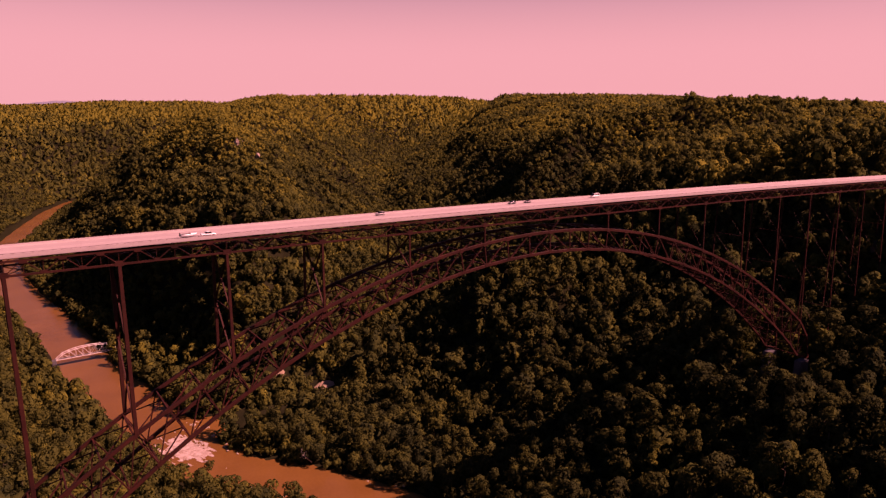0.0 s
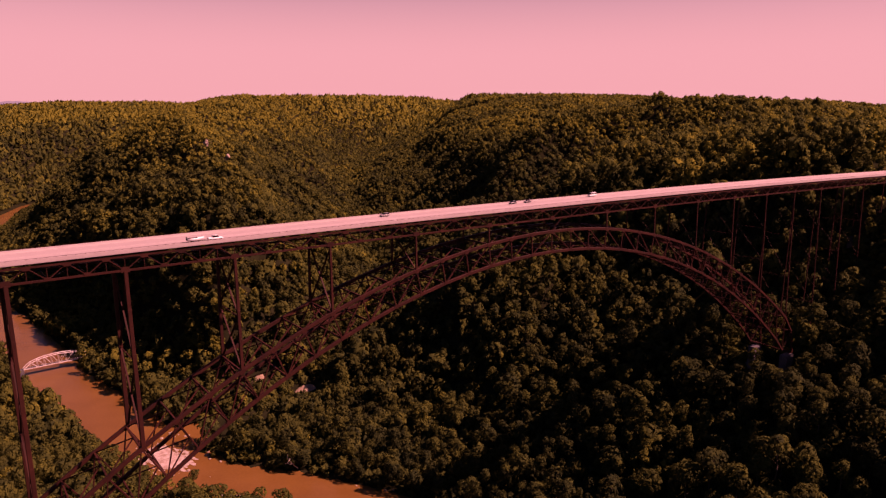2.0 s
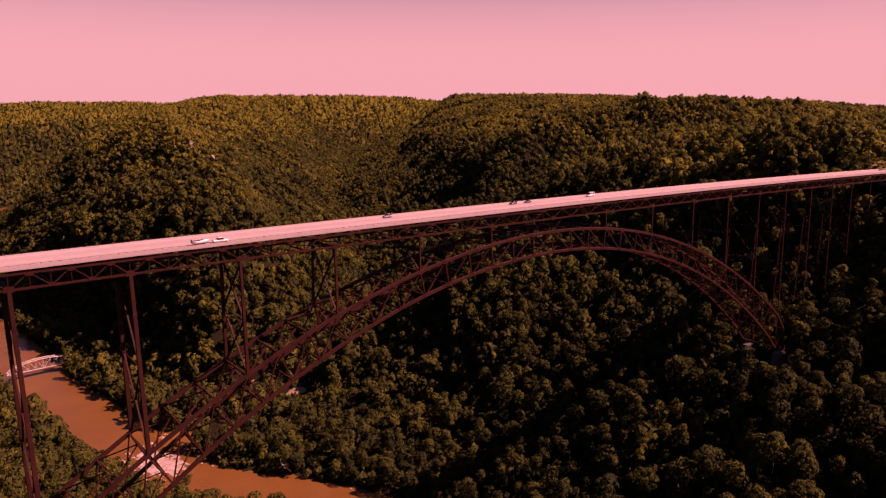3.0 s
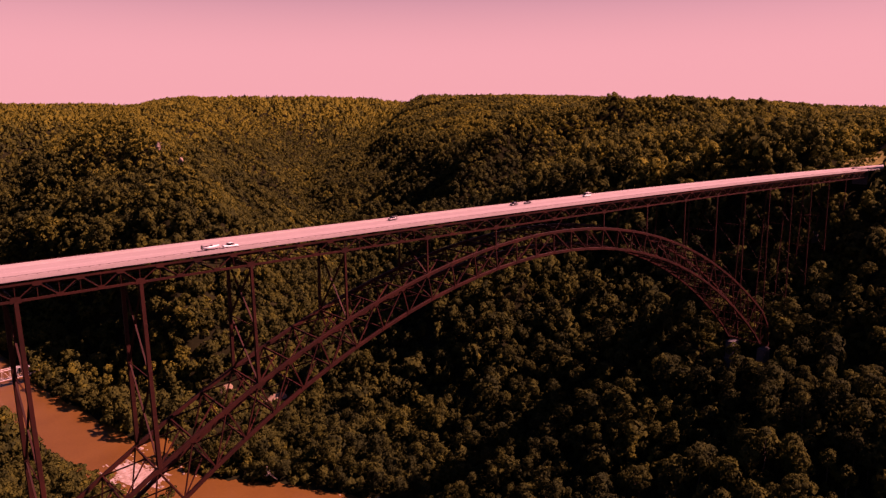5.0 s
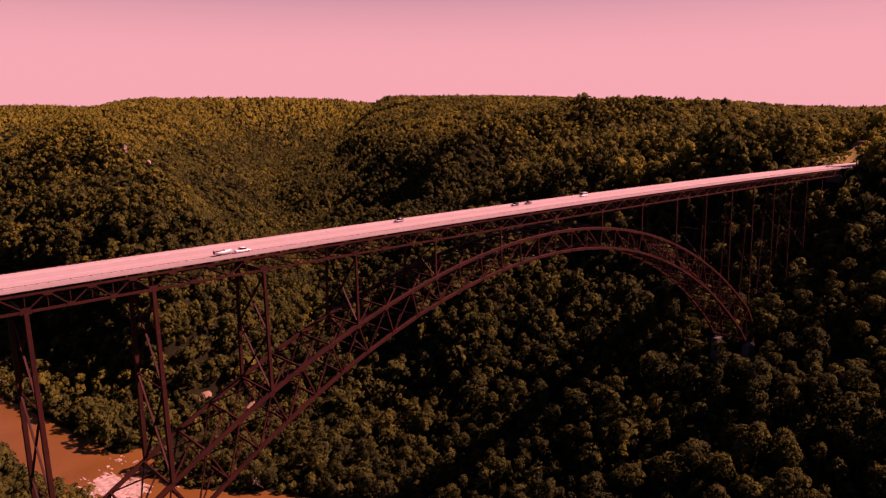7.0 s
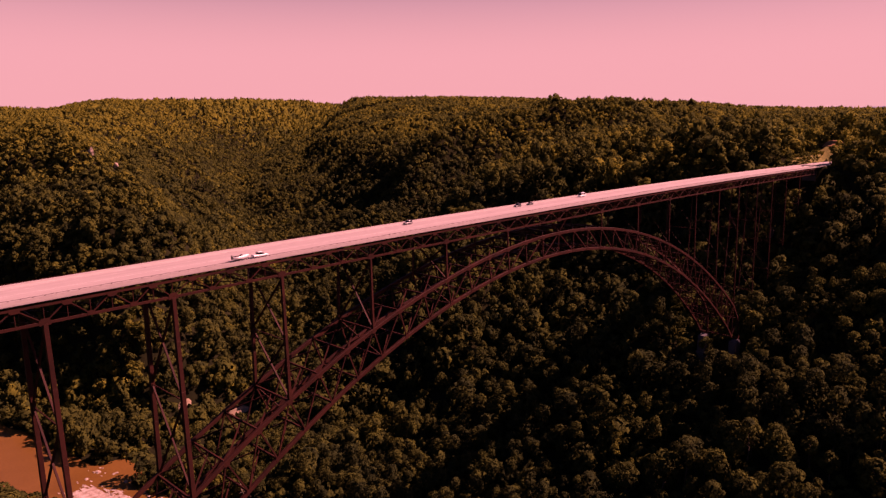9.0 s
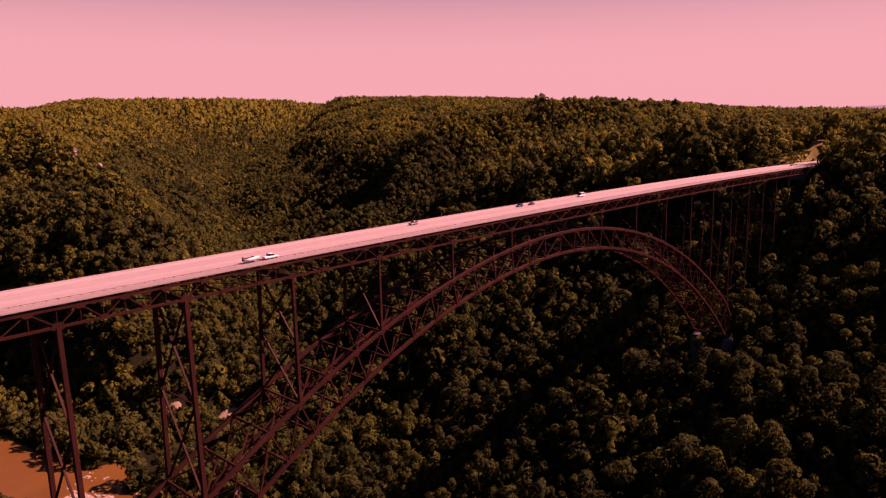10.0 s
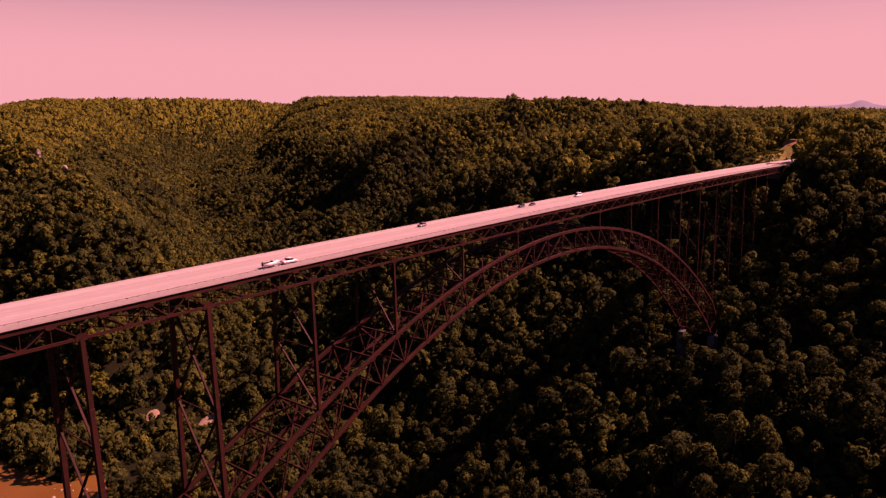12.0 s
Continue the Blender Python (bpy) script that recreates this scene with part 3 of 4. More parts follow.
# short struts from the crown to the truss
for yb in (Y_NEAR, Y_FAR):
    for dx in (-7.2, 7.2):
        beam("crown_strut", (0, yb, arch_top(0)), (dx, yb, low_z(dx)), .4, .4, bridge)

# bents, with crossed braces in tiers
PIER_TOPS = []
LEAN = {-245.2: .018, -209.3: .012, -170.2: .006}   # the outer legs rake slightly towards midspan
for x in BENTS:
    on_arch = abs(x) < 262
    ground0 = min(float(ground_z(x, Y_NEAR)), float(ground_z(x, Y_FAR)))
    foot = arch_top(x) if on_arch else ground0 + (12 if x == 290.4 else 7)
    top_z = low_z(x)
    tall = top_z - foot
    w = min(.62 + tall * .0135, 1.5 if x < 0 else .74)
    xf = x + LEAN.get(x, 0) * tall
    foot = arch_top(xf) if on_arch else foot
    cap = beam("bent_cap", (x, Y_NEAR, top_z - .9), (x, Y_FAR, top_z - .9), .8, 1.3, bridge, BOX_MESH)
    for yb in (Y_NEAR, Y_FAR):
        leg = beam("leg", (xf, rib_y(yb, foot), foot), (x, yb, top_z - .3), w, w, bridge, LEG_MESH)
        if not on_arch:
            PIER_TOPS.append((x, rib_y(yb, foot), foot, ground0, w))
    tiers = max(1, math.ceil(tall / 34))
    if tall > 12:
        for k in range(tiers):
            z0, z1 = foot + (tall - 1.5) * k / tiers, foot + (tall - 1.5) * (k + 1) / tiers
            x0, x1 = xf + (x - xf) * k / tiers, xf + (x - xf) * (k + 1) / tiers
            for ya, yc in ((Y_NEAR, Y_FAR), (Y_FAR, Y_NEAR)):
                beam("cross_brace", (x0, rib_y(ya, z0), z0), (x1, rib_y(yc, z1), z1), *((.58, .58) if x < 0 else (.1, .1)), cap)
            if k:
                beam("tie", (x0, rib_y(Y_NEAR, z0), z0), (x0, rib_y(Y_FAR, z0), z0), .3, .3, cap)


def pedestal(x, y, top, bottom, w, d):
    """A stepped concrete pedestal with bevelled edges."""
    bm = bmesh.new()
    for z0, z1, k in ((bottom, bottom + (top - bottom) * .55, 1.25), (bottom + (top - bottom) * .55, top, 1.0)):
        r = bmesh.ops.create_cube(bm, size=1)
        bmesh.ops.transform(bm, matrix=Matrix.Translation((0, 0, .5 * (z0 + z1) - bottom)) @ Matrix.Diagonal((w * k, d * k, z1 - z0, 1)), verts=r["verts"])
    bmesh.ops.bevel(bm, geom=bm.edges[:], offset=.18, segments=1, affect="EDGES")
    ob = new("bridge_pier", bm_mesh("bridge_pier", bm, PIER))
    ob.location = (x, y, bottom)
    return tagged(ob, "weathered grey concrete pier, darkened for shade, under the bridge's steel leg", "bridge pier", "bridge piers")


for x, y, top, g, w in PIER_TOPS:
    pedestal(x, y, top + .4, min(g, float(ground_z(x, y))) - 5, 3.6, 3.6)
for sgn, (hx, hz), (bx, bz) in ((-1, HEELS[0], LOWER[0]), (1, HEELS[1], LOWER[-1])):
    for y in (rib_y(Y_NEAR, hz), rib_y(Y_FAR, hz)):
        xm = .5 * (hx + bx)
        g = float(min(ground_z(hx, y), ground_z(bx, y)))
        ob = pedestal(xm, y, min(hz, bz) - .4, g - 6, abs(hx - bx) * .66, 5.6)
        tagged(ob, "massive grey concrete skewback that carries the arch's foot")

# abutment at the deck's end
bm = bmesh.new()
r = bmesh.ops.create_cube(bm, size=1)
bmesh.ops.transform(bm, matrix=Matrix.Diagonal((19, EDGE_F - EDGE_N - 9, 13, 1)), verts=r["verts"])
for sgn in (-1, 1):
    r = bmesh.ops.create_cube(bm, size=1)
    bmesh.ops.transform(bm, matrix=Matrix.Translation((4, sgn * (EDGE_F - EDGE_N) * .40, 2.6)) @ Matrix.Diagonal((9, .8, 7, 1)), verts=r["verts"])
bmesh.ops.bevel(bm, geom=bm.edges[:], offset=.1, segments=1, affect="EDGES")
abut = new("bridge_abutment", bm_mesh("bridge_abutment", bm, PIER))
abut.location = (475, MID, low_z(478) + DECK - 8.0)
tagged(abut, "pale concrete abutment at the end of the deck", "abutment")


# ---- forest ----
def crown_proto(n, size, lobes, seed, tall=1.0):
    """A broad-leaved crown of one metre radius: overlapping lobes shingled with leaf clumps (loose triangles)."""
    r = np.random.default_rng(seed)
    centres = [(r.uniform(-.1, .1), r.uniform(-.1, .1), .38 * tall, .50)]
    for i in range(lobes):
        a = 2.39996 * i + r.uniform(-.5, .5)
        q = r.uniform(.34, .72)
        centres.append((q * math.cos(a), q * math.sin(a), r.uniform(-.5, .48) * tall, r.uniform(.18, .40)))
    c = np.array(centres)
    w = c[:, 3] ** 2 / (c[:, 3] ** 2).sum()
    out, soft = [], []
    while len(out) < n:
        k = r.choice(len(c), p=w)
        d = r.normal(size=3)
        d /= np.linalg.norm(d)
        if d[2] < -.45:
            continue
        p = c[k, :3] + d * c[k, 3] * r.uniform(.84, 1.08) * (1, 1, .9)
        if (np.linalg.norm(c[:, :3] - p, axis=1) < c[:, 3] * .78).any():
            continue
        q = d + r.normal(size=3) * .20
        q /= np.linalg.norm(q)
        e = np.cross(q, r.normal(size=3))
        e /= np.linalg.norm(e)
        g = np.cross(q, e)
        s, turn = size * r.uniform(.65, 1.35), r.uniform(0, 6.28)
        out.append([p + s * (math.cos(turn + k2) * e + math.sin(turn + k2) * g) for k2 in (0, 2.1 + r.uniform(-.4, .4), 4.2 + r.uniform(-.4, .4))])
        tilt = r.normal(size=3) * .24
        row = []
        for v in out[-1]:
            lobe, whole = v - c[k, :3], v + (0, 0, .35)
            u = .60 * lobe / np.linalg.norm(lobe) + .50 * whole / np.linalg.norm(whole) + tilt
            row.append(u / np.linalg.norm(u))
        soft.append(row)
    return np.array(out), np.array(soft)             # (n, 3, 3) each


ANCHOR = (-285.0, -225.0)
CLEARINGS = [(60, 426, 14, 8), (14, 384, 6, 4), (19, 464, 9, 5)]


def scatter(step, jitter, lo, hi, seed, behind=False):
    """Jittered grid over one ring of the gorge, clear of water, road, bridge feet and clearings."""
    r = np.random.default_rng(seed)
    x, y = np.meshgrid(np.arange(-1000, 4300, step), np.arange(-940, 4300, step * .87), indexing="ij")
    x = x + step * .5 * (np.arange(x.shape[1]) % 2)
    x, y = x.ravel(), y.ravel()
    far, a = np.hypot(x - ANCHOR[0], y - ANCHOR[1]), np.degrees(np.arctan2(y - ANCHOR[1], x - ANCHOR[0]))
    ahead = (a > -2) & (a < 98)
    keep = (far >= lo) & (far < hi) & (~ahead if behind else ahead | (far < 430))
    x, y = x[keep], y[keep]
    x = x + r.uniform(-jitter, jitter, len(x)) * step
    y = y + r.uniform(-jitter, jitter, len(y)) * step
    z = ground_z(x, y)
    west = x < np.interp(y, [p[1] for p in RIVER], [p[0] for p in RIVER])
    ok = (to_line(x, y, RIVER)[0] > np.where(west & (y < 420), 35, np.where(west, 41, 31.5))) & (z > -.6) & (to_line(x, y, ROAD)[0] > 13.5)
    ok &= ~((np.abs(y - 3) < np.where(x > 476, 17, 20)) & (x > 408) & (x < 490)) & ~((np.abs(np.abs(x) - 257) < 12) & (y > -15) & (y < 21)) & ~((x > 476) & (x < 566) & (to_line(x, y, ROAD)[0] < 33) & (y > 3)) & ~((x > 536) & (x < 595) & (np.abs(y - 9) < 14))
    for cx, cy, ra, rb in CLEARINGS:
        ok &= np.hypot((x - cx) / (ra + 5), (y - cy + 3) / (rb + 8)) > 1
    return x[ok], y[ok], z[ok], r


def forest(label, protos, at, radius, height, vary=1.0, calm=0.0):
    """One mesh of loose leaf clumps: a crown for each place; calm evens out the crowns' shading far off."""
    x, y, z, r = at
    pick = r.integers(0, len(protos), len(x))
    low = np.clip(z / 10, .82, 1)                        # lower growth on the river's edge and in the creek's mouth
    low = low * np.where(np.hypot((x - 35) / 48, (y - 405) / 42) < 1, .4, 1)
    low = low * np.where(np.hypot((x - 92) / 45, (y - 268) / 48) < 1, .58, 1)
    # stands of taller and lower growth, and a tall edge by the road's end
    local_shift = 3.2 * vary * np.sin(x / 15 + 1.4 * np.sin(y / 21)) * np.sin(y / 17 + 1.2 * np.sin(x / 27)) + np.where((x > 472) & (x < 650) & (y < -12) & (y > -80), np.where(x < 560, 3, 1), 0)
    out, soft = [], []
    for k, (pr, nm) in enumerate(protos):
        m = pick == k
        n = m.sum()
        size = r.random(n)
        rad = r.uniform(*radius, n) * np.where(size < .2, .62, np.where(size > .9, 1 + .3 * vary, 1))
        wide = r.uniform(.8, 1.25, n)[:, None, None]
        a, hgt = r.uniform(0, 6.283, n), (r.uniform(*height, n) + local_shift[m] + np.where(size > .9, 2.5 * vary, 0)) * low[m]
        ca, sa, rd = np.cos(a)[:, None, None], np.sin(a)[:, None, None], rad[:, None, None]
        v, w = np.empty((n, *pr.shape), np.float32), np.empty((n, *pr.shape), np.float32)
        v[..., 0] = (pr[..., 0] * wide * ca - pr[..., 1] / wide * sa) * rd + x[m][:, None, None]
        v[..., 1] = (pr[..., 0] * wide * sa + pr[..., 1] / wide * ca) * rd + y[m][:, None, None]
        v[..., 2] = pr[..., 2] * rd * (.85 + .5 * r.random(n))[:, None, None] + (z[m] + hgt - rad * .3)[:, None, None]
        w[..., 0], w[..., 1], w[..., 2] = nm[..., 0] * ca - nm[..., 1] * sa, nm[..., 0] * sa + nm[..., 1] * ca, nm[..., 2]
        w = w * (1 - calm) + np.float32((0, 0, calm))
        w /= np.linalg.norm(w, axis=-1, keepdims=True)
        out.append(v.reshape(-1, 3))
        soft.append(w.reshape(-1, 3))
    v = np.concatenate(out)
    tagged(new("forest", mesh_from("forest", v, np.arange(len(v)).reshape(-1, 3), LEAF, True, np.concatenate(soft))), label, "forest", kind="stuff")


def tube(bm, pts, radii, sides=6):
    """A tapered limb through pts."""
    rings = []
    for i, (p, rr) in enumerate(zip(pts, radii)):
        d = (pts[min(i + 1, len(pts) - 1)] - pts[max(i - 1, 0)]).normalized()
        x = d.orthogonal().normalized()
        y = d.cross(x)
        rings.append([bm.verts.new(p + rr * (math.cos(6.2832 * k / sides) * x + math.sin(6.2832 * k / sides) * y)) for k in range(sides)])
    for a, b in zip(rings, rings[1:]):
        for k in range(sides):
            bm.faces.new((a[k], a[(k + 1) % sides], b[(k + 1) % sides], b[k]))


def trunk_mesh(name, height, seed, mat, bare=False):
    r = random.Random(seed)
    bm = bmesh.new()
    pts = [Vector((r.uniform(-.25, .25) * k, r.uniform(-.25, .25) * k, height * k / 5)) for k in range(6)]
    tube(bm, pts, [.42, .34, .28, .22, .15, .07])
    for i in range(9 if bare else 6):
        k = 2 + i % 3
        base = pts[k] + (pts[k + 1] - pts[k]) * r.random()
        a = 2.4 * i + r.uniform(-.4, .4)
        out = Vector((math.cos(a), math.sin(a), r.uniform(.35, .9))) * r.uniform(2.6, 4.4)
        mid = base + out * .5 + Vector((0, 0, r.uniform(-.2, .4)))
        tube(bm, [base, mid, base + out], [.15, .10, .035], 5)
        if bare:
            tube(bm, [mid, mid + Vector((r.uniform(-1, 1), r.uniform(-1, 1), r.uniform(.4, 1.4)))], [.07, .02], 4)
    return bm_mesh(name, bm, mat, True)


near_protos = [crown_proto(400, .145, 19, s, 1.35) for s in range(7)]
mid_protos = [crown_proto(150, .222, 13, 20 + s, (1.1, 1.2, 1.75)[s % 3]) for s in range(6)]
slope_protos = [crown_proto(40, .40, 8, 40 + s, (.9, 1.0, 1.4)[s % 3]) for s in range(6)]
rim_protos = [crown_proto(18, .56, 5, 60 + s, 0.85) for s in range(5)]
far_protos = [crown_proto(6, .95, 2, 80 + s) for s in range(4)]

# the trees along the lowest stretch, each one a thing of its own
x, y, z, r = scatter(13.6, .45, 430, 660, 11)
far = np.hypot(x - ANCHOR[0], y - ANCHOR[1])
first = np.argsort(far)[:300]
rest = np.argsort(far)[300:]
kinds = []
for k in range(6):
    tree = tagged(empty("tree"), ("tall green broad-leaved tree on the gorge slope", "olive-green rounded tree among dense forest", "spreading green tree with a yellowish crown")[k % 3], "tree", "trees on the gorge slope")
    rad, hgt = (7.2, 8.2, 6.2, 9.0, 6.8, 7.6)[k], (19, 21, 17, 23, 20, 18)[k]
    part("trunk", trunk_mesh("trunk", hgt, 100 + k, BARK), tree)
    pr, nm = crown_proto(560, .122, 22, 200 + k, 1.35)
    pr = pr * (rad, rad, rad * 1.1) + (0, 0, hgt - rad * .25)
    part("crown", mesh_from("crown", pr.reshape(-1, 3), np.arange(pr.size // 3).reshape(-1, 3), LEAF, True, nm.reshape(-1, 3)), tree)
    kinds.append(tree)
for n, i in enumerate(first):
    s = r.uniform(.55, 1.35) * min(1, max(.85, z[i] / 10))
    m = Matrix.Translation((x[i], y[i], z[i] - .4)) @ Matrix.Rotation(r.uniform(0, 6.28), 4, "Z") @ Matrix.Diagonal((s, s, s, 1))
    if n < 6:
        kinds[n].matrix_world = m
        kinds[n].scale = (s, s, s)
    else:
        src = kinds[n % 6]
        copy_thing(src, m @ Matrix.Diagonal((1 / src.scale[0], 1 / src.scale[1], 1 / src.scale[2], 1)))
forest("dense green broad-leaved forest on the lower gorge slopes", near_protos, (x[rest], y[rest], z[rest], r), (4.6, 8.6), (9, 28), 2.0)
forest("low green understorey between the trees of the lower slopes", slope_protos, scatter(9.5, .45, 380, 700, 31), (4.4, 7.4), (3, 8), .3)
forest("low green understorey on the gorge slopes", slope_protos, scatter(11.2, .45, 700, 1200, 32), (5.0, 8.0), (3, 8), .3)
forest("dense green broad-leaved forest below the bridge", slope_protos, scatter(13, .42, 0, 430, 12), (5.8, 9.4), (14, 24))
forest("green broad-leaved forest on the southern gorge slopes", slope_protos, scatter(14, .42, 430, 690, 18, True), (6.2, 9.8), (14, 23))
forest("dense green broad-leaved forest on the gorge slopes", mid_protos, scatter(13.2, .45, 660, 1020, 13), (5.0, 9.4), (10, 27), 1.9, .12)
ex = np.arange(494, 552, 4.6)
re_ = np.random.default_rng(17)
ey = np.interp(ex, [p[0] for p in ROAD], [p[1] for p in ROAD]) - 14.5 - re_.uniform(0, 5, len(ex))
forest("dark green trees crowding the road's edge", mid_protos, (ex, ey, ground_z(ex, ey), re_), (4.2, 6.2), (11, 16), .3)
forest("green forest on the farther slopes", slope_protos, scatter(11.2, .45, 1020, 1800, 14), (4.7, 8.2), (13, 20), .7, .22)
forest("olive-green forest on the far slopes", rim_protos, scatter(12.6, .42, 1800, 2700, 15), (5.2, 8.4), (13, 17), .3, .42)
forest("green forest on the far plateau", far_protos, scatter(19, .4, 2700, 4250, 16), (9, 13), (13, 17), .1, .5)


# ---- by the river ----
def blob(bm, at, size, seed, flat=1.0):
    """A lumpy stone or lump: a small icosphere pushed about."""
    r = random.Random(seed)
    made = bmesh.ops.create_icosphere(bm, subdivisions=2, radius=1)["verts"]
    off = Vector((r.uniform(0, 50), r.uniform(0, 50), r.uniform(0, 50)))
    for v in made:
        v.co *= .8 + .5 * noise.noise(v.co * 1.3 + off) + .15 * noise.noise(v.co * 3.5 + off)
        v.co = Vector((v.co.x * size, v.co.y * size * r.uniform(.9, 1.1), v.co.z * size * flat)) + Vector(at)


def along_river(s):
    """A place s metres along the river's course past the bend below the bridge."""
    pts = [Vector(p) for p in RIVER[5:12]]
    for a, b in zip(pts, pts[1:]):
        if s <= (b - a).length:
            return a + (b - a).normalized() * s, (b - a).normalized()
        s -= (b - a).length
    return pts[-1], Vector((0, 1))


rr = random.Random(5)
bm = bmesh.new()
STEP = 0.95
grid, shown = {}, set()
for a in range(0, 218):
    run = 110 + STEP * a
    for b in range(-32, 33):
        c = b * STEP
        # thick in the main drop, a thin fringe on the near bank further down; torn into streaks along the current
        dense = 1.25 * math.exp(-((run - 270) / 36) ** 2 - ((c + 1) / 20) ** 2) + .60 * math.exp(-((run - 165) / 42) ** 2 - ((c - 19) / 8) ** 2)
        streak = .50 * noise.noise(Vector((run * .05, c * .26, 4))) + .30 * noise.noise(Vector((run * .16, c * .6, 7))) + .06 * noise.noise(Vector((run * .9, c * 1.4, 9)))
        if dense + streak > .60:
            shown.add((a, b))


def foam_corner(a, b):
    if (a, b) not in grid:
        p, d = along_river(110 + STEP * a)
        q = p + Vector((-d.y, d.x)) * b * STEP
        grid[a, b] = bm.verts.new((q.x + .8 * noise.noise(Vector((a * .8, b * .8, 1.5))), q.y + .8 * noise.noise(Vector((a * .8, b * .8, 8.5))),
                                   .05 + .5 * abs(noise.noise(Vector((q.x * .45, q.y * .45, 2)))) + .35 * abs(noise.noise(Vector((q.x * 1.3, q.y * 1.3, 6))))))
    return grid[a, b]


for a, b in sorted(shown):
    bm.faces.new((foam_corner(a, b), foam_corner(a + 1, b), foam_corner(a + 1, b + 1), foam_corner(a, b + 1)))
bmesh.ops.delete(bm, geom=[v for v in bm.verts if not v.link_faces], context="VERTS")
bmesh.ops.recalc_face_normals(bm, faces=bm.faces)
for f in bm.faces:
    if f.normal.z < 0:
        f.normal_flip()
tagged(new("white_water", bm_mesh("white_water", bm, FOAM, True)), "churning white water where the muddy river breaks into rapids", "rapids", kind="stuff")

for k in range(34):
    bm = bmesh.new()
    size = rr.uniform(.9, 2.4) * (.55 if 20 <= k < 27 else 1)
    blob(bm, (0, 0, 0), size, 300 + k, .6)
    stone = new("boulder", bm_mesh("boulder", bm, ROCK))
    if k < 20:
        p, d = along_river(rr.uniform(225, 330))
        q = p + Vector((-d.y, d.x)) * -rr.uniform(24, 37)
    elif k < 27:
        p, d = along_river(rr.uniform(45, 85))
        q = p + Vector((-d.y, d.x)) * -rr.uniform(26, 36)
    else:
        p, d = along_river(rr.gauss(262, 22))
        q = p + Vector((-d.y, d.x)) * rr.uniform(-18, 16)
    stone.location = (q.x, q.y, max(float(ground_z(q.x, q.y)), -.4) + .2 * size)
    tagged(stone, "pale sandstone boulder at the river's edge", "boulder", "boulders along the river")

# sandy clearings
for n, (cx, cy, ra, rb) in enumerate(CLEARINGS):
    bm = bmesh.new()
    ring = []
    mid = bm.verts.new((cx, cy, float(ground_z(cx, cy)) + 1.9))
    for j in (.55, 1.0):
        row = []
        for k in range(22):
            a = 6.2832 * k / 22
            q = j * (1 + .25 * noise.noise(Vector((math.cos(a) * 1.5, math.sin(a) * 1.5, n * 7.0))))
            px, py = cx + ra * q * math.cos(a), cy + rb * q * math.sin(a)
            row.append(bm.verts.new((px, py, float(ground_z(px, py)) + (1.7 if j < 1 else -.6))))
        ring.append(row)
    for k in range(22):
        bm.faces.new((mid, ring[0][k], ring[0][(k + 1) % 22]))
        bm.faces.new((ring[0][k], ring[1][k], ring[1][(k + 1) % 22], ring[0][(k + 1) % 22]))
    tagged(new("sand_bank", bm_mesh("sand_bank", bm, SAND, True)), "pale bare sandy clearing among the trees", "clearing", kind="structure")

# the bleached snag on the bank
snag = tagged(empty("dead_tree"), "leaning bleached dead tree on the river bank", "dead tree")
part("trunk", trunk_mesh("dead_trunk", 17, 77, DEADWOOD, True), snag).scale = (1.5, 1.5, 1.0)
sx, sy = -22.0, 274.0
snag.matrix_world = Matrix.Translation((sx, sy, max(0, float(ground_z(sx, sy))) - .3)) @ Matrix.Rotation(radians(-38), 4, "Y") @ Matrix.Rotation(radians(12), 4, "X")

# cliff stones high on the spur
for n, (cx, cy, cz, sz) in enumerate(((149, 990, 0, 6.0), (158, 998, 0, 4.5), (184, 985, 0, 5.5), (190, 977, 0, 4.0))):
    bm = bmesh.new()
    blob(bm, (0, 0, 0), sz, 400 + n, 1.15)
    ob = new("rock_outcrop", bm_mesh("rock_outcrop", bm, ROCK))
    ob.location = (cx, cy, float(ground_z(cx, cy)) + 16)
    tagged(ob, "pale sandstone outcrop standing out of the wooded ridge", "rock outcrop", "outcrops on the ridge")

# ---- the low truss bridge up the river ----
SPAN_A, SPAN_B, SPAN_Z = Vector((-190, 674, 9.0)), Vector((-112, 680, 9.0)), 9.0
truss_bridge = tagged(empty("truss_bridge"), "small pale-painted steel truss bridge low over the river", "bridge")
S_H = section_mesh("pale_section", SILVER)
S_BOX = box_mesh("pale_box", SILVER)
ax_d = (SPAN_B - SPAN_A)
ax_l = ax_d.length
ax_d.normalize()
ax_n = Vector((-ax_d.y, ax_d.x, 0))
N_PAN = 10
rise = [0, 6.5, 9.0, 10.6, 11.4, 11.6, 11.4, 10.6, 9.0, 6.5, 0]
floor_part = beam("roadway", SPAN_A + Vector((0, 0, .2)), SPAN_B + Vector((0, 0, .2)), 5.6, .5, truss_bridge, box_mesh("roadway", ASPHALT))
for sgn in (-1, 1):
    base = [SPAN_A + ax_d * (ax_l * k / N_PAN) + ax_n * 3.1 * sgn for k in range(N_PAN + 1)]
    head = [p + Vector((0, 0, h)) for p, h in zip(base, rise)]
    for k in range(N_PAN):
        lowp = beam("lower_chord", base[k], base[k + 1], .45, .6, truss_bridge, S_BOX)
        beam("upper_chord", head[k], head[k + 1], .5, .7, truss_bridge, S_BOX)
        if 0 < k:
            beam("vertical", base[k], head[k], .3, .3, lowp, S_H)
        if 0 < k < N_PAN - 1:
            a, b = (head[k], base[k + 1]) if k < N_PAN / 2 else (base[k], head[k + 1])
            beam("diagonal", a, b, .22, .3, lowp, S_H)
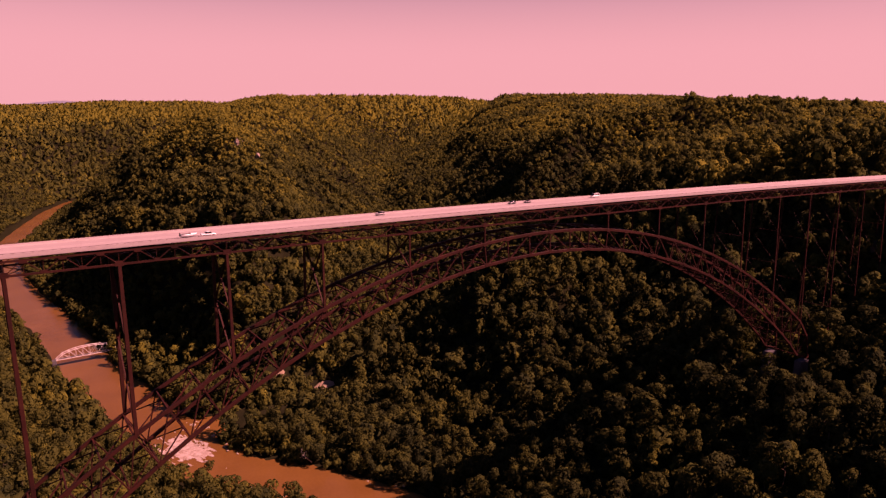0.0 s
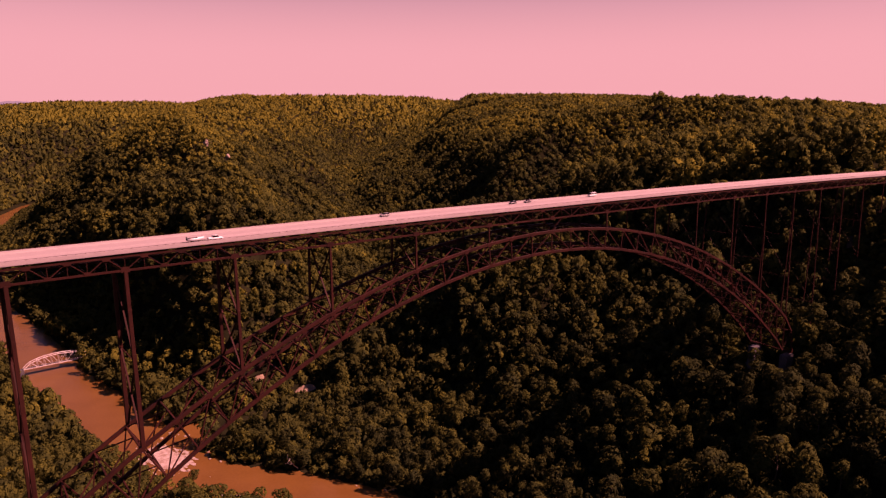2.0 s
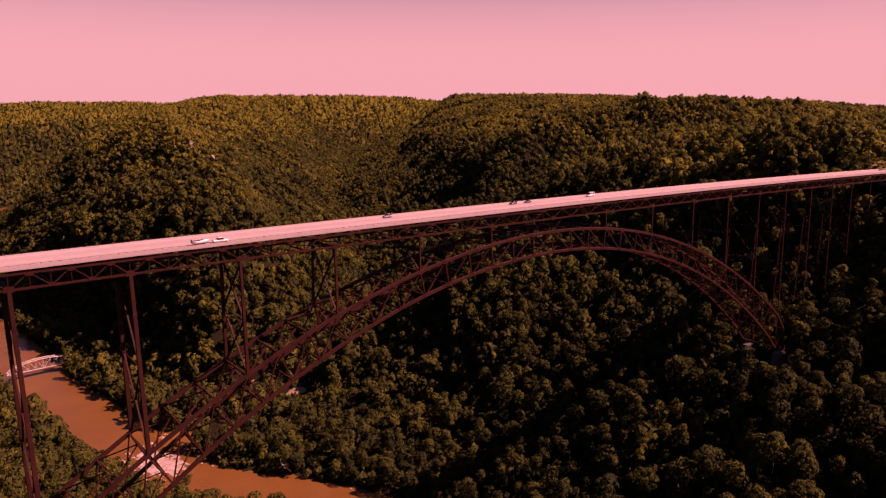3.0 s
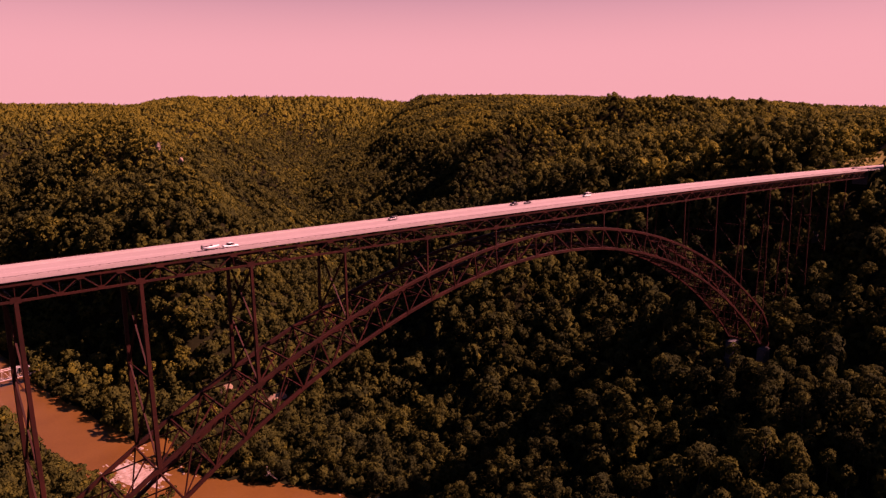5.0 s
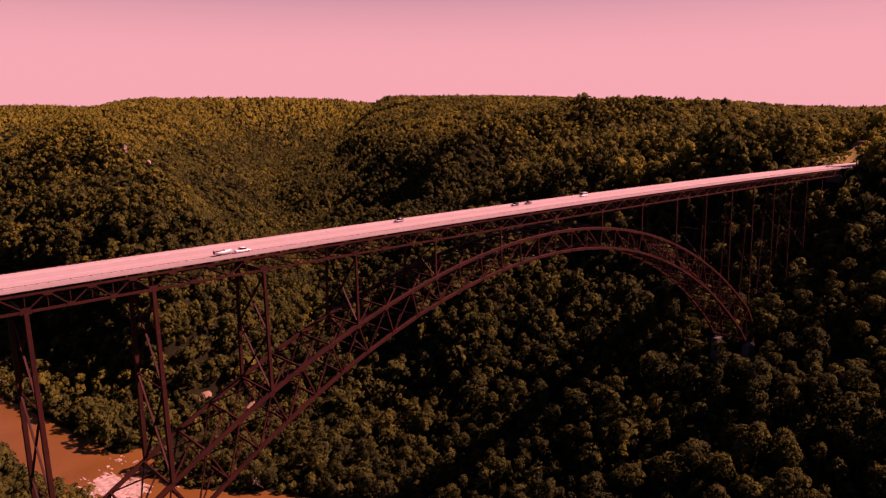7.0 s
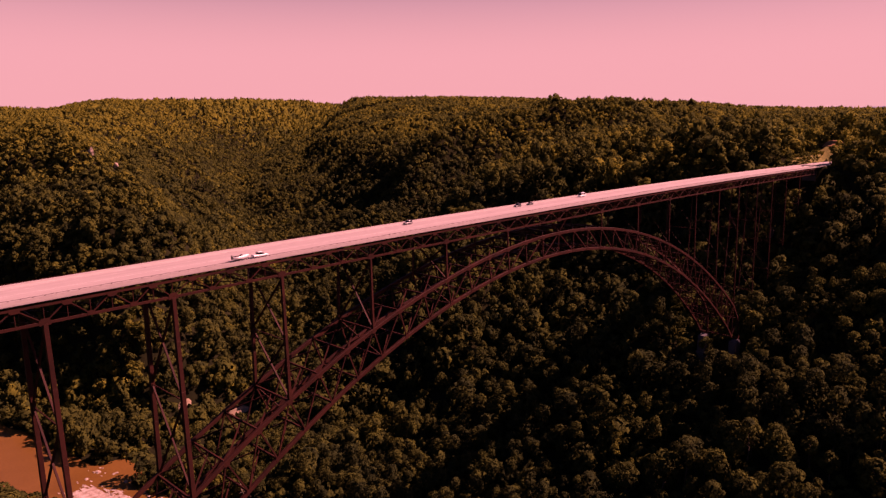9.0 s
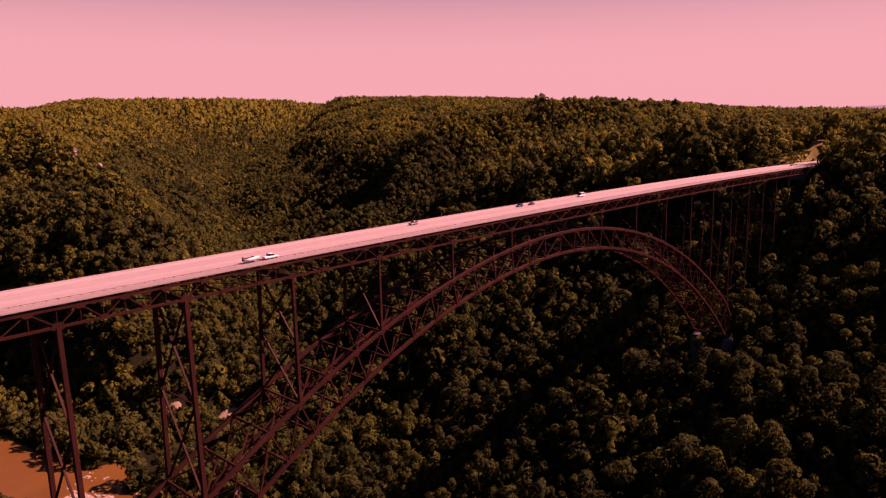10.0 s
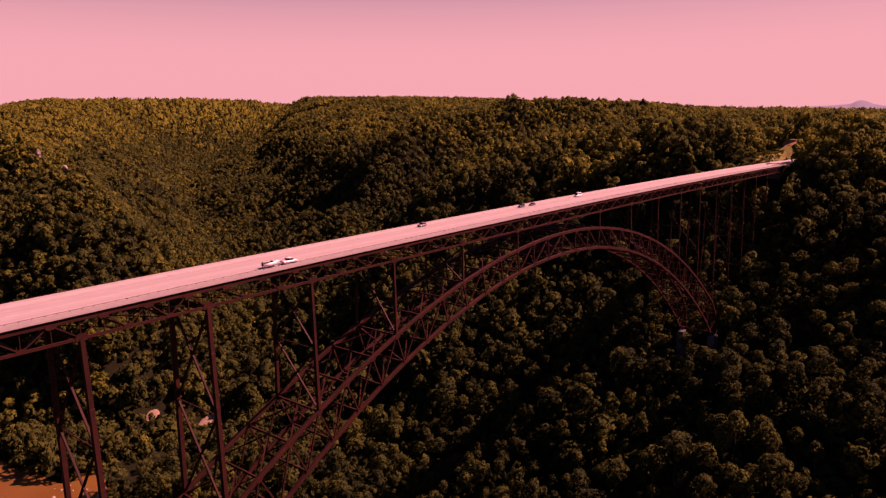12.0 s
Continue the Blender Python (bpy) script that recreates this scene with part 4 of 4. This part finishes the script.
for k in range(1, N_PAN):
    p = SPAN_A + ax_d * (ax_l * k / N_PAN) + Vector((0, 0, rise[k]))
    beam("cross_strut", p - ax_n * 3.1, p + ax_n * 3.1, .25, .35, floor_part, S_H)
for p in (SPAN_A - ax_d * 2, SPAN_B + ax_d * 2):
    bm = bmesh.new()
    c = bmesh.ops.create_cube(bm, size=1)
    g = float(ground_z(p.x, p.y))
    bot = min(g, 0) - 4
    bmesh.ops.transform(bm, matrix=Matrix.Diagonal((5, 8, SPAN_Z - .3 - bot, 1)), verts=c["verts"])
    bmesh.ops.bevel(bm, geom=bm.edges[:], offset=.15, segments=1, affect="EDGES")
    ob = new("stone_abutment", bm_mesh("stone_abutment", bm, PIER))
    ob.matrix_world = Matrix.Translation((p.x, p.y, .5 * (SPAN_Z - .3 + bot))) @ Matrix.Rotation(math.atan2(ax_d.y, ax_d.x), 4, "Z")
    tagged(ob, "stone abutment of the small river bridge", "abutment", "river bridge abutments")

# ---- road behind the bridge's end ----
def road_strip(name, half, lift, mat, label, kind="structure"):
    pts = []
    for (a, b), (c, d) in zip(ROAD, ROAD[1:]):
        for k in range(6):
            pts.append((a + (c - a) * k / 6, b + (d - b) * k / 6))
    pts.append(ROAD[-1])
    bm = bmesh.new()
    rows = []
    for i, (px, py) in enumerate(pts):
        q, w = pts[max(i - 1, 0)], pts[min(i + 1, len(pts) - 1)]
        t = Vector((w[0] - q[0], w[1] - q[1])).normalized()
        z = ROAD_Z - 1.0 * min(max((px - 485) / 300, 0), 1) + lift
        rows.append([bm.verts.new((px - t.y * h, py + t.x * h, z + zz)) for h, zz in ((-half, -1.2), (-half + .3, 0), (half - .3, 0), (half, -1.2))])
    for a, b in zip(rows, rows[1:]):
        for k in range(3):
            bm.faces.new((a[k], b[k], b[k + 1], a[k + 1]))
    bmesh.ops.recalc_face_normals(bm, faces=bm.faces)
    return tagged(new(name, bm_mesh(name, bm, mat)), label, "road", kind=kind)


road_strip("road", 11.4, .0, CONCRETE, "pale road running on into the trees")

# a grassy verge beside the slab's end, and a bare bank of reddish soil behind it
def bank_strip(name, x0, x1, near, step, mat, label, category):
    bm = bmesh.new()
    rows = []
    for k in range(24):
        px = x0 + (x1 - x0) * k / 23
        pr = float(np.interp(px, [p[0] for p in ROAD], [p[1] for p in ROAD]))
        row = []
        for j in range(9):
            qx, qy = px + j * .7, pr + near + j * step * (.85 + .3 * noise.noise(Vector((k * .4, 2, 9))))
            row.append(bm.verts.new((qx, qy, float(ground_z(qx, qy)) + .5 + .5 * noise.noise(Vector((k * .9, j * 1.1, 5))))))
        rows.append(row)
    for a, b in zip(rows, rows[1:]):
        for j in range(8):
            bm.faces.new((a[j], b[j], b[j + 1], a[j + 1]))
    tagged(new(name, bm_mesh(name, bm, mat, True)), label, category, kind="structure")


bm = bmesh.new()
rows = [[bm.verts.new((px, py + .8 * noise.noise(Vector((a, b * .5, 3))), float(ground_z(px, py)) + .6 + .6 * noise.noise(Vector((a * .8, b * .9, 5)))))
         for b, py in enumerate(np.linspace(0, 21, 14))] for a, px in enumerate(np.linspace(570, 594, 14))]
for a, b in zip(rows, rows[1:]):
    for j in range(13):
        bm.faces.new((a[j], b[j], b[j + 1], a[j + 1]))
tagged(new("cut_bank", bm_mesh("cut_bank", bm, CLAY, True)), "bare reddish soil bank of the road cutting", "bank", kind="structure")
bank_strip("verge", 470, 569, 11.6, 2.5, GRASS, "yellow-green grass verge beside the road", "grass")
rb = np.random.default_rng(23)
bx, by = rb.uniform(482, 566, 150), rb.uniform(14, 35, 150)
forest("low yellow-green shrubs on the grassy verge", slope_protos, (bx, by, ground_z(bx, by), rb), (1.0, 2.2), (.8, 2.6), .1)

# ---- mountains past the plateau, haze painted into them ----
RANGE_A = ((3.0, 7.3, 8.0, 8.35, 8.7, 9.0, 9.35, 10.2, 11.6, 12.9, 13.6), (348, 356, 366, 382, 388, 383, 368, 362, 357, 350, 320))
RANGE_B = ((81.4, 82.4, 83.3, 84.2, 85.6, 86.7, 87.6, 92.0), (345, 362, 368, 370, 357, 346, 340, 330))
for (at, tall), seed in ((RANGE_A, 1.0), (RANGE_B, 5.0)):
    bm = bmesh.new()
    rows = []
    for k in range(61):
        deg = at[0] + (at[-1] - at[0]) * k / 60
        a = radians(deg)
        h = float(np.interp(deg, at, tall)) + 3 * noise.noise(Vector((k * .5, seed, 4)))
        row = []
        for rad, zz in ((4500, 200), (4640, h), (4780, 200)):
            row.append(bm.verts.new((-285 + rad * math.cos(a), -225 + rad * math.sin(a), zz)))
        rows.append(row)
    for a, b in zip(rows, rows[1:]):
        for j in range(2):
            bm.faces.new((a[j], b[j], b[j + 1], a[j + 1]))
    tagged(new("backdrop", bm_mesh("backdrop", bm, FAR_HILL, True)), "mountain far beyond the plateau, pale with painted haze", "mountain", kind="structure")


# ---- vehicles on the deck ----
def loft(name, sections, mat):
    """A closed body from cross-sections (x, half width at the bottom, at the top, z bottom, z top)."""
    bm = bmesh.new()
    rings = []
    for x, wb, wt, zb, zt in sections:
        zm = zb + (zt - zb) * .55
        rings.append([bm.verts.new(p) for p in ((x, -wb, zb), (x, wb, zb), (x, wb, zm), (x, wt, zt), (x, -wt, zt), (x, -wb, zm))])
    for a, b in zip(rings, rings[1:]):
        for k in range(6):
            bm.faces.new((a[k], a[(k + 1) % 6], b[(k + 1) % 6], b[k]))
    bm.faces.new(rings[0][::-1])
    bm.faces.new(rings[-1])
    bmesh.ops.recalc_face_normals(bm, faces=bm.faces)
    bmesh.ops.bevel(bm, geom=bm.edges[:], offset=.05, segments=2, affect="EDGES")
    return bm_mesh(name, bm, mat, True)


def wheel(parent, x, y, r=.34):
    bm = bmesh.new()
    bmesh.ops.create_cone(bm, cap_ends=True, segments=18, radius1=r, radius2=r, depth=.22)
    bmesh.ops.bevel(bm, geom=[e for e in bm.edges if len(e.link_faces) == 2], offset=.03, segments=1, affect="EDGES")
    tyre = part("wheel", bm_mesh("wheel", bm, RUBBER), parent, "black tyre", Matrix.Translation((x, y, r)) @ Matrix.Rotation(radians(90), 4, "X"))
    bm = bmesh.new()
    bmesh.ops.create_cone(bm, cap_ends=True, segments=14, radius1=r * .6, radius2=r * .5, depth=.25)
    part("rim", bm_mesh("rim", bm, CHROME), tyre)


def vehicle(name, label, category, at, heading, body, cabin, paint, glass_inset=.02, wheels=(1.35, -1.35), half=.88, wr=.34):
    ob = tagged(empty(name), label, category, "vehicles on the bridge deck")
    part("body", loft("body", body, paint), ob)
    part("cabin", loft("cabin", cabin, GLASS), ob, "dark tinted windows")
    top = max(c[4] for c in cabin)
    xs = [c[0] for c in cabin if c[4] > top - .12]
    wt = max(c[2] for c in cabin)
    part("roof", loft("roof", [(min(xs) - .05, wt, wt - .05, top - .03, top + .05), (max(xs) + .05, wt, wt - .05, top - .03, top + .05)], paint), ob)
    front = body[-1]
    for sgn in (-1, 1):
        for wx in wheels:
            wheel(ob, wx, sgn * half * .92, wr)
        bm = bmesh.new()
        bmesh.ops.create_cube(bm, size=1)
        bmesh.ops.bevel(bm, geom=bm.edges[:], offset=.1, segments=1, affect="EDGES")
        part("headlight", bm_mesh("headlight", bm, CHROME), ob, "clear headlight", Matrix.Translation((front[0] - .03, sgn * front[1] * .75, .72)) @ Matrix.Diagonal((.14, .3, .16, 1)))
        bm = bmesh.new()
        bmesh.ops.create_cube(bm, size=1)
        bmesh.ops.bevel(bm, geom=bm.edges[:], offset=.1, segments=1, affect="EDGES")
        part("tail_light", bm_mesh("tail_light", bm, CLAY), ob, "red tail light", Matrix.Translation((body[0][0] + .03, sgn * body[0][1] * .8, .85)) @ Matrix.Diagonal((.12, .22, .26, 1)))
    x, y = at
    ob.matrix_world = Matrix.Translation((x, y, road_z(x, y) + .01)) @ Matrix.Rotation(radians(heading), 4, "Z")
    return ob


SUV_B = [(-2.25, .86, .82, .38, .98), (-1.9, .92, .88, .3, 1.05), (1.2, .92, .86, .3, 1.02), (2.0, .88, .8, .32, .92), (2.3, .8, .74, .4, .8)]
SUV_C = [(-2.1, .82, .74, .95, 1.15), (-1.75, .82, .70, .95, 1.66), (.3, .82, .70, .95, 1.7), (1.15, .8, .72, .95, 1.06)]
CAR_B = [(-2.2, .82, .78, .36, .92), (-1.6, .9, .84, .28, .98), (1.0, .9, .84, .28, .92), (1.9, .86, .78, .3, .82), (2.2, .76, .7, .38, .72)]
CAR_C = [(-1.75, .78, .7, .9, 1.0), (-.95, .78, .64, .9, 1.38), (.15, .78, .64, .9, 1.4), (1.0, .78, .7, .88, .96)]
VAN_B = [(-2.9, .96, .94, .42, 1.3), (-2.6, 1.0, .97, .34, 1.34), (1.7, 1.0, .97, .34, 1.3), (2.5, .96, .9, .36, 1.05), (2.85, .86, .8, .42, .9)]
VAN_C = [(-2.8, .95, .88, 1.28, 2.3), (1.1, .95, .88, 1.28, 2.38), (1.75, .93, .86, 1.25, 1.9), (2.3, .9, .84, 1.05, 1.25)]
van = vehicle("van", "white passenger van with dark windows on the bridge", "van", (50, 10.6), 180, VAN_B, VAN_C, WHITE_PAINT, wheels=(1.8, -1.8), half=1.0, wr=.37)
# white panels between the van's windows
for sgn in (-1, 1):
    for x in (-2.65, -.75, 1.05):
        part("window_pillar", BOX_MESH, van, "white pillar", Matrix.Translation((x, sgn * .93, 1.25)) @ Matrix.Diagonal((.35, .1, 1.05, 1))).data = box_mesh("window_pillar", WHITE_PAINT)
vehicle("suv", "grey sport utility vehicle driving over the bridge", "car", (-92, 10.6), 180, SUV_B, SUV_C, GREY_PAINT)
vehicle("suv", "black sport utility vehicle driving over the bridge", "car", (-12, 10.6), 180, SUV_B, SUV_C, DARK_PAINT)
vehicle("car", "dark saloon car driving over the bridge", "car", (-1.5, 10.4), 180, CAR_B, CAR_C, DARK_PAINT)
vehicle("car", "dark car far along the bridge deck", "car", (456, 7.0), 180, CAR_B, CAR_C, DARK_PAINT)
TRUCK_B = [(-2.9, .94, .9, .5, 1.15), (-2.6, .98, .94, .45, 1.18), (1.5, .98, .94, .45, 1.15), (2.5, .94, .88, .48, 1.08), (2.85, .84, .8, .52, .95)]
TRUCK_C = [(-1.1, .9, .8, 1.1, 1.86), (.6, .9, .8, 1.1, 1.9), (1.35, .88, .78, 1.1, 1.2)]
vehicle("pickup_truck", "white pickup truck towing a boat trailer", "truck", (-176, -3.4), 0, TRUCK_B, TRUCK_C, WHITE_PAINT, wheels=(1.9, -1.8), half=.95, wr=.4)
trailer = tagged(empty("boat_trailer"), "low dark boat trailer hitched behind a pickup truck", "trailer", "vehicles on the bridge deck")
for sgn in (-1, 1):
    rail_part = beam("side_rail", (-3.2, sgn * .75, .55), (1.6, sgn * .6, .55), .1, .16, trailer, box_mesh("side_rail", RUBBER))
    beam("draw_bar", (1.6, sgn * .6, .55), (3.6, 0, .5), .1, .14, trailer, rail_part.data)
    for wx in (-1.6, -.8):
        wheel(trailer, wx, sgn * .95, .3)
trailer.matrix_world = Matrix.Translation((-183.2, -3.4, road_z(-183.2, -3.4) + .01))
boat = tagged(empty("motor_boat"), "white motor boat with a dark outboard riding on its trailer", "boat")
part("hull", loft("hull", [(-3.0, .9, 1.0, .15, .95), (-1.0, .95, 1.08, .1, 1.0), (1.4, .8, 1.0, .2, 1.08), (3.2, .12, .2, .7, 1.2)], WHITE_PAINT), boat)
part("cockpit", loft("cockpit", [(-2.6, .7, .7, .96, 1.06), (.6, .68, .66, .98, 1.1)], GLASS), boat, "dark open cockpit")
part("windscreen", loft("windscreen", [(.3, .62, .5, 1.05, 1.5), (.8, .6, .5, 1.05, 1.15)], GLASS), boat)
part("outboard", loft("outboard", [(-3.5, .2, .16, .3, 1.55), (-3.05, .24, .2, .3, 1.6)], RUBBER), boat, "black outboard motor")
boat.matrix_world = Matrix.Translation((-183.4, -3.4, road_z(-183.2, -3.4) + .62))
